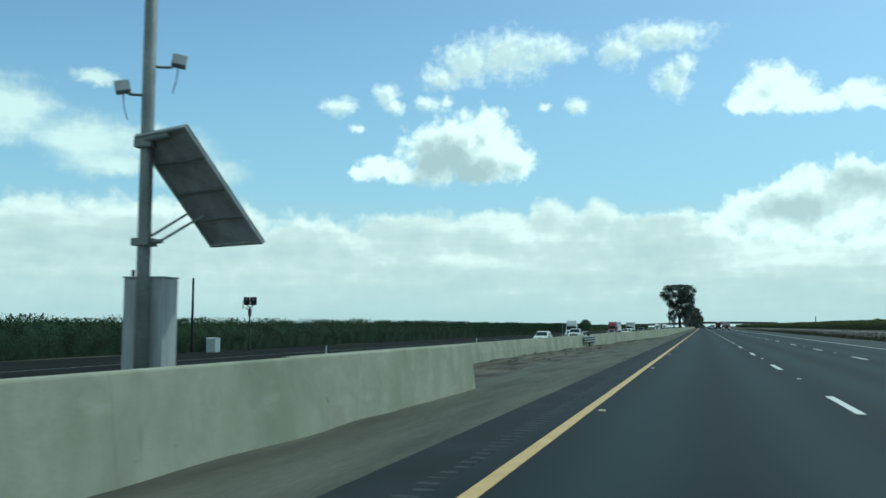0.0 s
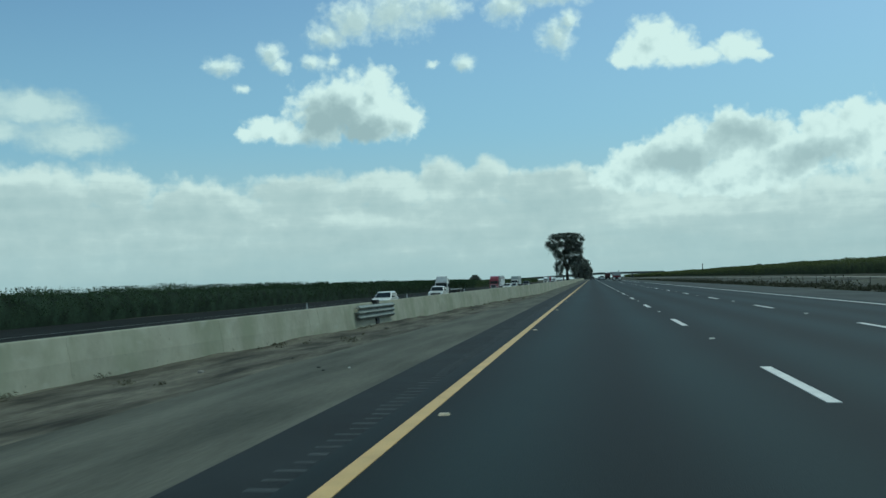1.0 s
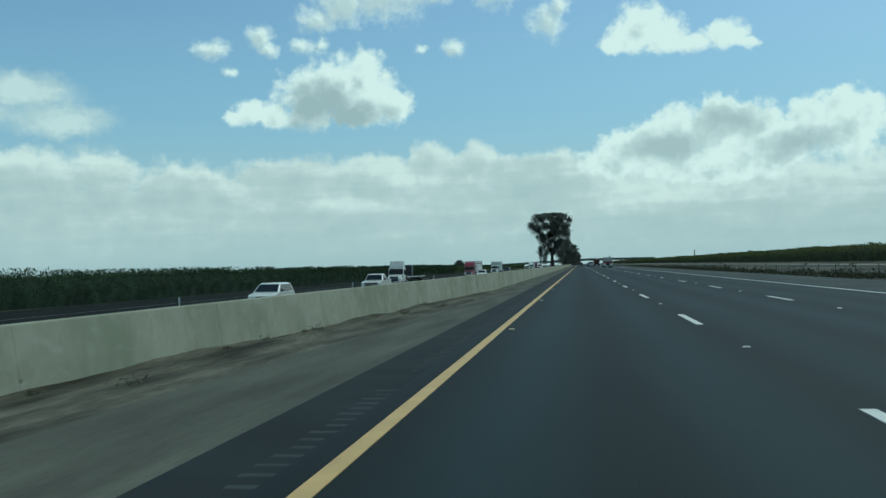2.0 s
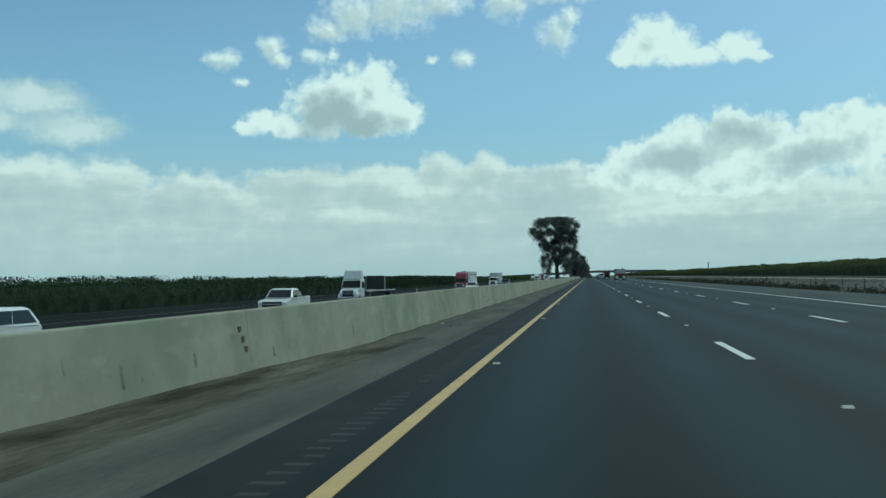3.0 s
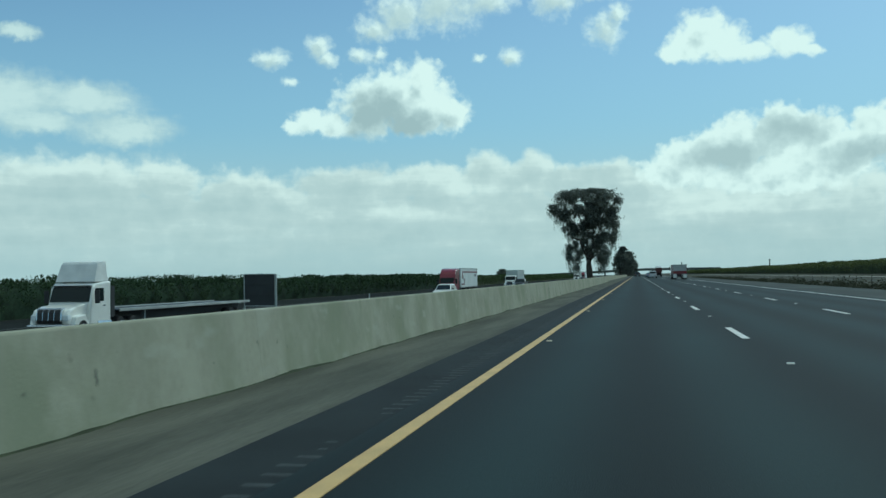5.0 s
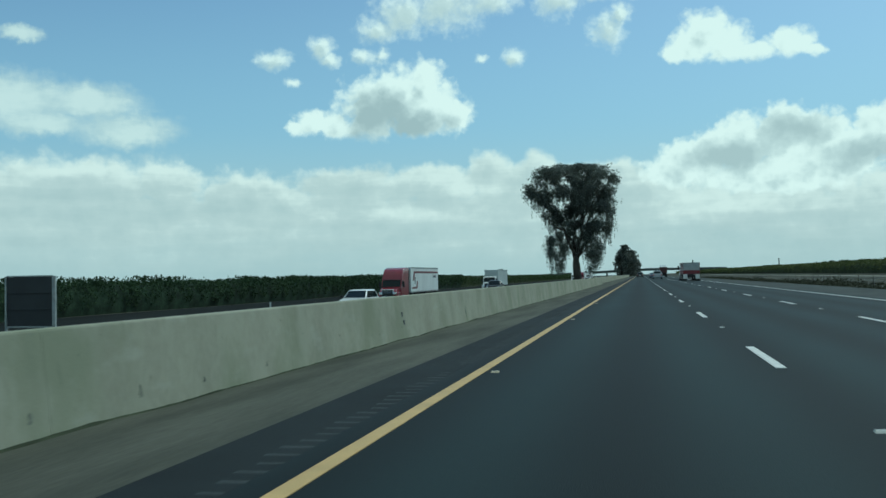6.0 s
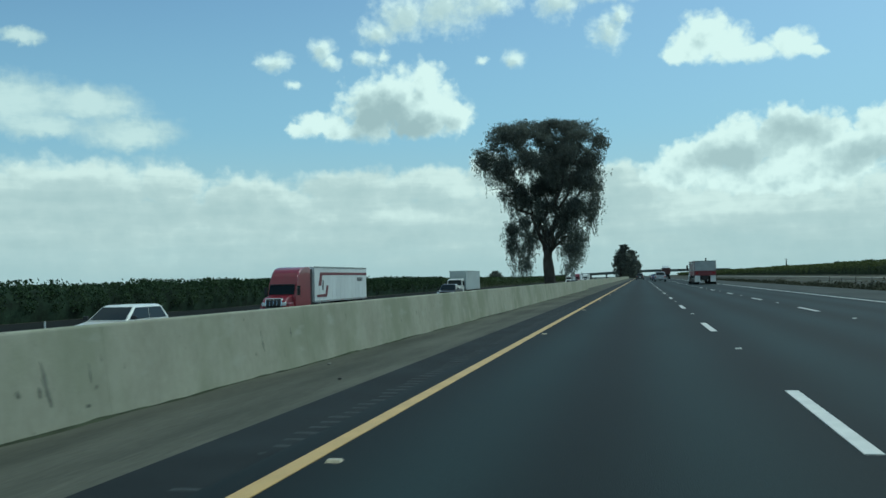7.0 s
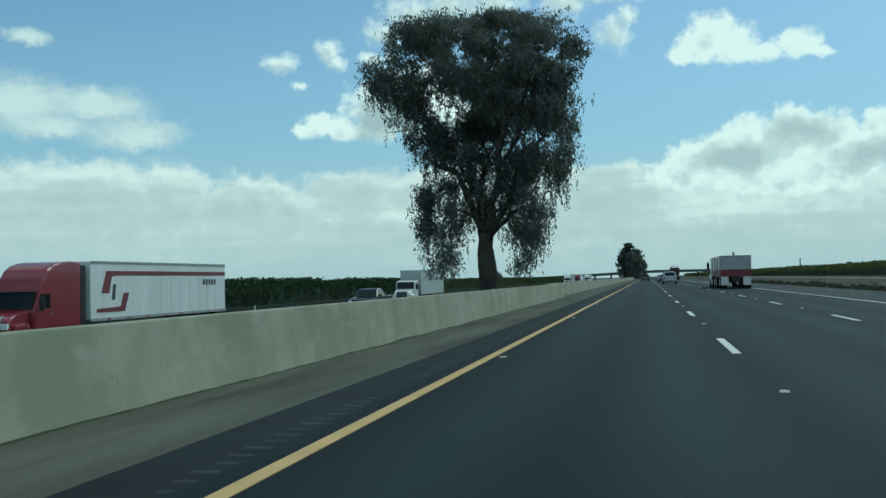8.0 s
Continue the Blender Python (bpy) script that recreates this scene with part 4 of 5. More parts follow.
def eucalyptus(at, seed, crown, fork, height, trunk_r, clumps, per, label, leaf=(0.055, 0.19), lean=0.0, spread=1.0, sprays=7, voids=(), holes=0.0):
    """A gum tree: trunk that forks low, fanned limbs, and hanging clumps of narrow leaves.
    crown: rows of height, left reach, right reach; voids: gaps between the limbs, as place, height and half sizes."""
    rng = np.random.default_rng(seed)
    tree = empty("eucalyptus_tree", label, "tree", at=at)
    bm = bmesh.new()
    stem = [(lean * 0.3 * u + 0.05 * math.sin(u * 5.0), 0.04 * math.sin(u * 4.0 + 1.0), -0.3 + (fork + 0.3) * u) for u in (0.0, 0.1, 0.2, 0.35, 0.5, 0.65, 0.8, 1.0)]
    tube(stem, [trunk_r * k for k in (1.6, 1.25, 1.08, 1.0, 0.96, 0.95, 0.85, 0.5)], 14, bm)
    for k in range(7):
        a = k * 0.9
        tube([(math.cos(a) * trunk_r * 1.5, math.sin(a) * trunk_r * 1.5, -0.3), (math.cos(a) * trunk_r * 0.9, math.sin(a) * trunk_r * 0.9, 0.35)], [trunk_r * 0.35, trunk_r * 0.2], 6, bm)
    tips = []
    nlimb = 9
    for k in range(nlimb):
        u = (k + 0.5) / nlimb * 2 - 1
        zt = height * rng.uniform(0.72, 0.95) * (1 - 0.12 * abs(u))
        e = in_crown(crown, min(zt, crown[-1][0] - 0.01))
        xt = (e[0] + (e[1] - e[0]) * (u + 1) / 2) * 0.85
        yt = rng.uniform(-1, 1) * (e[1] - e[0]) * 0.35
        z0 = fork * rng.uniform(0.7, 0.98)
        pts = limb(bm, (lean * 0.3 * z0 / fork, 0, z0), (xt, yt, zt), trunk_r * rng.uniform(0.4, 0.58), 0.04, rng, sag=-0.25, n=8)
        tips += pts[3:]
        for p in pts[2:]:
            for _ in range(2):
                q = p + Vector((rng.normal() * 0.7, rng.normal() * 0.8, rng.uniform(-0.3, 1.0)))
                limb(bm, p, q, 0.05, 0.015, rng, n=3, sides=5)
                tips.append(q)
    for u in (-1, 1, 0.3):
        z0 = fork * 0.95
        end = (u * 2.4, rng.normal() * 0.8, fork * 1.35)
        pts = limb(bm, (0, 0, z0), end, trunk_r * 0.3, 0.03, rng, sag=-0.35)
        tips += pts[3:]
    part("trunk", bm, M_BARK, tree, "dark rough forking trunk", smooth=True)
    cen = []
    zlo, zhi = crown[0][0], crown[-1][0]
    count, tries = 0, 0
    while count < clumps and tries < clumps * 40:
        tries += 1
        z = zlo + (zhi - zlo) * rng.uniform() ** 0.85
        e = in_crown(crown, z)
        mid, half = (e[0] + e[1]) / 2, (e[1] - e[0]) / 2
        a, r = rng.uniform(0, 2 * math.pi), rng.uniform() ** 0.42
        half *= 1 + 0.12 * noise.noise(Vector((math.cos(a) * 2.0 + seed, math.sin(a) * 2.0, z * 1.1)))
        x, y = mid + math.cos(a) * half * r, math.sin(a) * half * 0.75 * r
        low = (z - zlo) / (zhi - zlo)
        if low < 0.24 and abs(x + 0.2) < 1.3:
            continue
        if low < 0.42 and abs(x) < 1.0 and rng.uniform() < 0.75:
            continue
        if any(((x - vx) / vw) ** 2 + ((z - vz) / vh) ** 2 < 1.7 for vx, vz, vw, vh in voids):
            continue
        gap = 0.08 - 0.08 * low
        if noise.noise(Vector((x * 1.45 + seed, y * 0.14, z * 0.95 + 4.1))) < gap + holes:
            continue
        count += 1
        # a clump is a knot of leaves with sprays hanging out of it
        for k in range(sprays):
            rad = (0.25 + 0.1 * low) * spread * (1.25 if k % 5 == 0 else 0.88)
            sx, sy, sz = x + rng.normal() * rad, y + rng.normal() * rad, z + rng.normal() * rad * 0.75
            sz = min(sz, zhi - rng.uniform(0.0, 0.35))
            hang = (rng.uniform(0.2, 0.55) if k % 3 or low > 0.8 else rng.uniform(0.6, 1.5)) * (1.7 - 0.95 * low) * spread
            hang = min(hang, max(0.3, sz - zlo + 0.7))
            m = max(4, int(per * (0.6 + 0.8 * hang) * rng.uniform(0.6, 1.4) * (0.4 + 0.6 * min(1.0, low / 0.65))))
            u = rng.uniform(size=m)
            wide = (0.03 + 0.085 * (1 - u)) * (0.7 + 0.8 * low) * spread
            sway = rng.normal(size=2) * 0.1
            cen.append(np.stack((sx + sway[0] * u + rng.normal(size=m) * wide, sy + sway[1] * u + rng.normal(size=m) * wide, sz - hang * u), axis=1))
    pts = np.concatenate(cen)
    ob = new("crown", leaves("crown", pts, leaf[0], leaf[1], M_LEAF, rng, droop=2.2))
    ob.parent = tree
    tagged(ob, "ragged hanging crown of narrow dark leaves")
    return tree


GUM = [(1.9, -3.2, 2.0), (3.0, -3.5, 3.1), (3.8, -3.55, 3.4), (5.5, -3.35, 3.75), (6.8, -3.1, 3.9), (7.8, -3.4, 4.05), (8.9, -4.2, 4.1), (10.0, -5.1, 4.25), (11.2, -5.8, 4.4), (12.2, -5.6, 4.5), (13.1, -5.35, 4.25), (13.6, -4.9, 3.6), (14.0, -3.4, 2.8), (14.3, -0.6, 1.5)]
GUM_GAPS = [(-1.9, 10.5, 0.75, 0.6), (-3.1, 12.4, 0.45, 0.45), (1.1, 8.6, 0.55, 0.7), (-1.35, 7.5, 0.45, 0.7), (2.9, 6.8, 0.4, 0.9), (2.3, 9.5, 0.4, 0.55), (-2.3, 5.6, 0.5, 0.6), (0.5, 6.3, 0.3, 0.8)]
eucalyptus((-5.2, 328.0, -0.75), 4, [(z + 0.75, a, b) for z, a, b in GUM], 4.2, 13.0, 0.48, 700, 17, "tall lone gum tree, hanging foliage, narrow below, wide on top", leaf=(0.055, 0.17), lean=-0.6, sprays=15, voids=GUM_GAPS)
FAR_GUM = [(0.5, -2.6, 3.0), (3.5, -4.8, 5.0), (7, -5.8, 5.6), (11, -5.6, 4.8), (14, -4.2, 3.2), (16.5, -2.4, 1.4), (18.2, -0.8, 0.4)]
for i, (x, y, s) in enumerate(((-8.0, 770, 1.0), (-4.8, 790, 0.86), (-9.5, 812, 0.9), (-6.0, 845, 0.7), (-7.0, 880, 0.62))):
    eucalyptus((x, y, -0.9), 20 + i, [(z * s, a * s * 1.05 + 2.2, b * s * 1.05 + 2.4) for z, a, b in FAR_GUM], 2.5 * s, 17.0 * s, 0.45, 120, 7, "dense dark gum tree in the median near the overpass", leaf=(0.34, 0.7), spread=1.7, sprays=10, holes=-0.4)

eucalyptus((-125.0, 1134.0, -2.4), 41, [(0.5, -4.0, 4.0), (3.0, -7.0, 7.5), (6.0, -7.0, 6.0), (8.5, -3.5, 3.0), (10.0, -1.0, 1.0)], 2.0, 9.0, 0.5, 130, 6, "broad round tree standing beyond the orchard", leaf=(0.5, 0.9), spread=2.0, holes=-0.5)
eucalyptus((268.0, 1713.0, 4.0), 42, [(2.0, -2.0, 2.0), (5.0, -4.0, 4.0), (9.0, -4.0, 4.0), (11.5, -1.5, 1.5)], 3.0, 10.0, 0.5, 80, 6, "single round tree on the distant hill", leaf=(0.6, 1.0), spread=2.0, holes=-0.5)


# ---------------------------------------------------------------- orchards
def orchard(name, x0, rows, gap, y0, y1, height, ground, mat, seed, label, n_front, side, core_mat):
    """Rows of young trees seen edge on, one mass of leaves over a sheet coloured as shade."""
    rng = np.random.default_rng(seed)
    cen, bold = [], []
    for r in range(rows):
        x = x0 + side * gap * r
        y = y0 + rng.uniform(0, 4)
        while y < y1:
            far = min(1.0, max(0.22, 1.15 - y / 800))
            m = int(n_front * far * (1.0 if r == 0 else 0.35))
            h = height * rng.uniform(0.86, 1.12)
            w = rng.uniform(1.7, 2.2)
            d = rng.normal(size=(m, 3))
            d /= np.linalg.norm(d, axis=1)[:, None]
            d *= (rng.uniform(0.55, 1.05, m) ** 0.6)[:, None]
            p = np.empty((m, 3))
            p[:, 0] = x + d[:, 0] * w
            p[:, 1] = y + d[:, 1] * w * 1.35
            gz = ground(x, y)
            p[:, 2] = gz + h * 0.54 + d[:, 2] * h * 0.46
            if r:
                p = p[p[:, 2] > gz + h * 0.45]
            cen.append(p)
            bold.append(np.ones(len(p)))
            # upright shoots along the top
            k = int((300 if r < 2 else 120) * far)
            q = np.empty((k, 3))
            q[:, 0] = x + rng.normal(size=k) * w * 0.5
            q[:, 1] = y + rng.normal(size=k) * w * 0.8
            q[:, 2] = gz + h * (0.76 + 0.29 * rng.uniform(size=k) ** 1.3)
            cen.append(q)
            bold.append(np.full(k, 1.5))
            for _ in range(int(5 * far) if r == 0 else 1):
                n = 9
                u = np.arange(n) / n
                tx, ty = x + rng.normal() * w * 0.5, y + rng.normal() * w * 0.7
                lx, ly, ht = rng.normal() * 0.1, rng.normal() * 0.14, rng.uniform(0.1, 0.38)
                cen.append(np.stack((tx + lx * u, ty + ly * u + rng.normal(size=n) * 0.05, gz + h * 0.97 + ht * u), axis=1))
                bold.append(np.full(n, 1.9))
            y += rng.uniform(4.0, 5.2)
    pts = np.concatenate(cen)
    far = np.clip(pts[:, 1] / 220, 0.9, 6.5)
    bold = np.concatenate(bold)
    me = leaves(name, pts, 0.085 * far * bold, 0.21 * far * bold ** 0.5, mat, rng, droop=-0.9)
    ob = tagged(new(name, me), label, "orchard", kind="stuff")
    # added sheet inside the rows, dark in place of shade between the leaves
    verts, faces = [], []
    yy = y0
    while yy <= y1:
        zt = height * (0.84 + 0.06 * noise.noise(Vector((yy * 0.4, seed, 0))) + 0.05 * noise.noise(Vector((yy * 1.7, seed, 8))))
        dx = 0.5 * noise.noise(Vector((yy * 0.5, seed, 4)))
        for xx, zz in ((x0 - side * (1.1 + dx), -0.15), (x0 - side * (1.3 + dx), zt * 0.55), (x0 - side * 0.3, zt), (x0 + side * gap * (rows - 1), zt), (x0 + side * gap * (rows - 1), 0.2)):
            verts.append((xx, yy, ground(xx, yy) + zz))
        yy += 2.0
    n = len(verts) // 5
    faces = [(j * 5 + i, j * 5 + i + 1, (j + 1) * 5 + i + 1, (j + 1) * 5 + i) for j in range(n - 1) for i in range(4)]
    me = bpy.data.meshes.new("inner_shade_sheet")
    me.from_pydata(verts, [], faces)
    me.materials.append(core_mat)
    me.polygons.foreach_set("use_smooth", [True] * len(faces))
    core = new("inner_shade_sheet", me)
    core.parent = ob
    return ob


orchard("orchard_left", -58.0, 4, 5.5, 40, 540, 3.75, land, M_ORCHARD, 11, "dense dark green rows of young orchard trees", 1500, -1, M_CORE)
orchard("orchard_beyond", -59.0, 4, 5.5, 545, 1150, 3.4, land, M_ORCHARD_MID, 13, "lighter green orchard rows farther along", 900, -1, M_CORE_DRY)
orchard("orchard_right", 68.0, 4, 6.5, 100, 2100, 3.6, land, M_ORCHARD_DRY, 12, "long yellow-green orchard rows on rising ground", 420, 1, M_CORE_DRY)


def scrub(seed, count, x0, x1, y0, y1, label, size=(0.3, 1.0), power=1.0):
    rng = np.random.default_rng(seed)
    cen = []
    for _ in range(count):
        x, y = x0 + (x1 - x0) * rng.uniform(), y0 + (y1 - y0) * rng.uniform()
        r = rng.uniform(*size)
        m = int(30 + 90 * r)
        d = rng.normal(size=(m, 3)) * np.array((r * 0.6, r * 0.8, r * 0.38))
        d[:, 2] = np.abs(d[:, 2])
        cen.append(np.array((x, y, land(x, y))) + d)
    pts = np.concatenate(cen)
    me = leaves("scrub", pts, 0.16, 0.32, M_SCRUB, rng, droop=-0.6)
    return tagged(new("scrub", me), label, "scrub", kind="stuff")


scrub(31, 760, 18.8, 33, 90, 640, "low dark weeds and brush on the verge", (0.2, 0.55))
scrub(33, 60, 21.5, 30, 110, 440, "taller dark bushes on the verge", (0.8, 1.45))
scrub(32, 160, -13, -6, 30, 420, "dry low weeds in the median", (0.15, 0.4))


def weeds(seed, count, y0, y1, label):
    """Low weeds along the foot of the recessed wall."""
    rng = np.random.default_rng(seed)
    cen = []
    for _ in range(count):
        y = rng.uniform(y0, y1)
        f = barrier_face(y)
        x = f + 0.12 + abs(rng.normal()) * 0.35 + (rng.uniform(0.5, 2.4) if rng.uniform() < 0.35 else 0.0)
        if noise.noise(Vector((x * 0.5, y * 0.22, 7.0))) < -0.05 or x > -2.6:
            continue
        r = rng.uniform(0.05, 0.15)
        m = int(16 + 160 * r)
        d = rng.normal(size=(m, 3)) * np.array((r * 0.6, r * 1.1, r * 0.35))
        d[:, 2] = np.abs(d[:, 2])
        d[:, 0] = np.maximum(d[:, 0], f + 0.05 - x)
        cen.append(np.array((x, y, dirt_height(x, y))) + d)
    me = leaves("weeds", np.concatenate(cen), 0.022, 0.075, M_WEED, rng, droop=-0.8)
    return tagged(new("weeds", me), label, "weeds", kind="stuff")


weeds(51, 70, 23.5, 108, "low dull green weeds along the foot of the wall")


# ---------------------------------------------------------------- overpass
def overpass():
    Y = 1300.0
    br = empty("overpass", "long low concrete road bridge across the motorway", "bridge", at=(0, Y, 0))
    line = ((-124, -0.9), (-88, 0.4), (-52, 1.9), (-22, 3.2), (10, 4.4), (50, 4.5), (90, 4.3))

    def under(x):
        for (x0, z0), (x1, z1) in zip(line, line[1:]):
            if x <= x1:
                return z0 + (z1 - z0) * (x - x0) / (x1 - x0)

    deck = loft([[(x, -6.0, z0), (x, 6.0, z0), (x, 6.0, z0 + 1.7), (x, -6.0, z0 + 1.7)] for x, z0 in line])
    part("deck", deck, M_BRIDGE, br)
    for yy in (-6.15, 6.05):
        rail = loft([[(x, yy, z0 + 1.6), (x, yy + 0.25, z0 + 1.6), (x, yy + 0.25, z0 + 2.6), (x, yy, z0 + 2.6)] for x, z0 in line])
        part("parapet", rail, M_BRIDGE, br)
    for x in (-49.0, -33.0, -12.5, 18.5, 51.0):
        z = under(x)
        for yy in (-3.0, 3.0):
            part("pier", tube([(x, yy, -2.2), (x, yy, z - 0.5), (x, yy, z + 0.3)], [0.75, 0.75, 1.1], 12), M_BRIDGE, br)
    for s, xe, reach, rise, label in ((-1, -118, 90, 3.2, "low grassy ramp rising to the bridge"), (1, 86, 330, 4.3, "grassy ramp rising to the bridge")):
        rings = []
        for k in range(9):
            u = k / 8
            x = xe + s * u * reach
            h = rise * (1 - u) ** 1.1 + 0.2
            g = profile_z(x) - 0.4
            rings.append([(x, Y - 6 - 2.2 * h, g), (x, Y - 5, g + h), (x, Y + 5, g + h), (x, Y + 6 + 2.2 * h, g)])
        thing("embankment", loft(rings), M_GRASS, label, "embankment", kind="structure")


overpass()


# ---------------------------------------------------------------- roadside furniture
def big_sign():
    gz = land(-31.5, 259.6)
    s = empty("road_sign", "back of a large dark sign panel on steel posts", "road sign", at=(-31.5, 259.6, gz))
    z0, z1 = -1.15 - gz, 1.62 - gz
    part("panel", box(-1.50, 1.42, 0.0, 0.05, z0, z1, 0.01), M_SIGN, s)
    for x, w in ((-1.52, 0.05), (1.45, 0.09)):
        part("post", box(x - w, x + w, -0.06, 0.12, -0.3, z1 + 0.03, 0.01), M_GALV, s)
    part("top_rail", box(-1.47, 1.36, -0.03, 0.08, z1 + 0.004, z1 + 0.07, 0.01), M_GALV, s)
    part("bottom_rail", box(-1.47, 1.36, -0.03, 0.08, z0 - 0.08, z0 - 0.004, 0.01), M_GALV, s)
    for z in (0.33, 0.66):
        part("brace", box(-1.5, 1.4, -0.045, -0.004, z0 + (z1 - z0) * z, z0 + (z1 - z0) * z + 0.06, 0.008), M_SIGN, s)


def wood_pole(x, y, top, r, label, arm=False):
    gz = land(x, y)
    p = empty("utility_pole", label, "pole", at=(x, y, gz))
    part("shaft", tube([(0, 0, -0.3), (0, 0, (top - gz) / 2), (0, 0, top - gz)], [r, r * 0.9, r * 0.75], 10), M_WOOD, p, smooth=True)
    if arm:
        part("cross_arm", box(-1.1, 1.1, -0.06, 0.06, top - gz - 0.6, top - gz - 0.45, 0.01), M_WOOD, p)


def signal_mast():
    x, y = -51.5, 114.6
    gz = land(x, y)
    m = empty("signal_mast", "slim steel mast with two dark hooded lamp heads", "signal", at=(x, y, gz))
    top = 3.2 - gz
    part("mast", tube([(0, 0, -0.2), (0, 0, top)], [0.1, 0.08], 10), M_SIGN, m)
    part("base", box(-0.16, 0.16, -0.16, 0.16, -0.1, 0.9, 0.02), M_SIGN, m)
    part("junction_box", box(-0.16, 0.16, -0.2, 0.16, top - 1.2, top - 0.35, 0.03), M_SIGN, m)
    part("bracket", tube([(-0.9, 0, top - 0.1), (-0.5, 0, top - 0.25), (0.3, 0, top - 0.15)], [0.04, 0.04, 0.04], 6), M_SIGN, m)
    part("ladder", tube([(-0.95, 0, top - 0.35), (-0.95, 0, top + 0.55)], [0.04, 0.04], 6), M_SIGN, m)
    part("brace", tube([(-0.55, 0, top - 0.25), (0, 0, top - 0.7)], [0.035, 0.035], 6), M_SIGN, m)
    for dx in (-0.42, 0.46):
        b = prism([(-0.14, top + 0.1), (-0.2, top + 0.32), (-0.2, top + 0.95), (-0.1, top + 1.12), (0.2, top + 1.05), (0.2, top + 0.15)], dx - 0.36, dx + 0.36, 0.08)
        h = part("lamp_head", b, M_BLACK, m)
        part("hood", tube([(dx, -0.55, top + 0.66), (dx, -0.15, top + 0.66)], [0.22, 0.26], 12), M_BLACK, h)
        part("stem", tube([(dx * 0.5, 0, top - 0.1), (dx, 0, top + 0.2)], [0.06, 0.06], 6), M_SIGN, h)


def utility_box():
    x, y = -52.0, 106.3
    gz = land(x, y)
    u = empty("utility_box", "pale metal utility cabinet beside the orchard", "cabinet", at=(x, y, gz))
    h = -0.55 - gz
    part("body", box(-0.55, 0.55, -0.6, 0.6, 0.06, h - 0.12, 0.03), M_GREYBOX, u)
    part("lid", prism([(-0.66, h - 0.12), (-0.62, h - 0.02), (0.0, h + 0.05), (0.62, h - 0.02), (0.66, h - 0.12)], -0.6, 0.6, 0.02), M_GREYBOX, u)
    part("plinth", box(-0.65, 0.65, -0.7, 0.7, -0.2, 0.06, 0.02), M_BRIDGE, u)
    part("door_panel", box(-0.45, 0.45, -0.63, -0.59, 0.2, h - 0.3, 0.01), M_GREYBOX, u)


def edge_post(x, y):
    z = land(x, y)
    p = empty("marker_post", "slim white plastic marker post on the verge", "marker post", "marker posts", at=(x, y, z))
    part("blade", box(-0.06, 0.06, -0.02, 0.02, -0.1, 1.2, 0.008), M_FLAP, p)
    part("reflector", box(-0.045, 0.045, -0.026, -0.02, 0.95, 1.1), M_LAMP, p)


big_sign()
wood_pole(-54.3, 105.6, 6.2, 0.16, "dark wooden pole at the orchard edge")
wood_pole(102.0, 982.0, 11.0, 0.45, "distant utility pole on the hill", True)
signal_mast()
utility_box()
for x, y in ((-31.2, 87.5), (-31.2, 150.0), (-31.2, 214.0), (-31.2, 296.0), (-31.2, 362.0)):
    edge_post(x, y)


def wire_fence(x, y0, y1, step):
    """Slim posts with three strands of wire along the edge of the verge."""
    f = empty("wire_fence", "old wire fence with slim dark posts along the verge", "fence", at=(x, y0, 0))
    y = y0
    while y <= y1:
        z = land(x, y)
        h = random.uniform(1.15, 1.3)
        dx = random.uniform(-0.06, 0.06)
        part("post", tube([(dx, y - y0, z - 0.3), (dx + random.uniform(-0.05, 0.05), y - y0, z + h)], [0.045, 0.04], 6), M_WOOD, f)
        y += step * random.uniform(0.9, 1.1)
    for k in range(3):
        h = 0.4 + 0.33 * k
        part("wire", tube([(0, yy - y0, land(x, yy) + h) for yy in range(int(y0), int(y1) + 1, 8)], [0.004] * len(range(int(y0), int(y1) + 1, 8)), 4), M_GALV, f)


wire_fence(31.0, 150.0, 420.0, 9.0)


def rubble(x, y, z, r, mat, label):
    b = bmesh.new()
    bmesh.ops.create_icosphere(b, subdivisions=1, radius=r)
    for v in b.verts:
        v.co = Vector((v.co.x * random.uniform(0.7, 1.5), v.co.y * random.uniform(0.7, 1.4), v.co.z * random.uniform(0.4, 0.8)))
    thing("rubble", b, mat, label, "debris", "debris on the shoulder", at=(x, y, z + r * 0.3))


for x, y, r, mat, label in ((-4.97, 52.7, 0.09, M_STONE, "lump of broken concrete on the soil"), (-2.78, 52.1, 0.05, M_BLOCK, "scrap of black tyre on the soil"), (-2.48, 51.3, 0.04, M_BLOCK, "scrap of black tyre on the soil"), (-4.11, 55.1, 0.04, M_BLOCK, "scrap of black tyre on the soil"), (-2.15, 51.6, 0.025, M_LITTER, "tiny scrap of pale litter on the shoulder"), (-6.5, 37.7, 0.05, M_LITTER, "scrap of pale litter below the wall"),
                            (-2.55, 258.9, 0.06, M_STONE, "small pale stone at the foot of the wall"), (-1.5, 256.0, 0.04, M_BLOCK, "scrap of black tyre on the shoulder"), (-2.1, 130.9, 0.05, M_BLOCK, "scrap of black tyre on the shoulder"),
                            (-2.2, 131.6, 0.04, M_STONE, "small stone on the shoulder"), (-1.9, 131.3, 0.035, M_BLOCK, "scrap of black tyre on the shoulder"), (-2.6, 132.9, 0.05, M_LITTER, "scrap of pale litter at the wall")):
    rubble(x, y, dirt_height(x, y), r * 0.65, mat, label)
for x, y, r in ((18.6, 214.0, 0.35), (17.5, 230.0, 0.25), (19.0, 160.0, 0.25), (18.0, 130.0, 0.2)):
    rubble(x, y, land(x, y), r, M_LITTER, "crumpled pale litter on the verge")


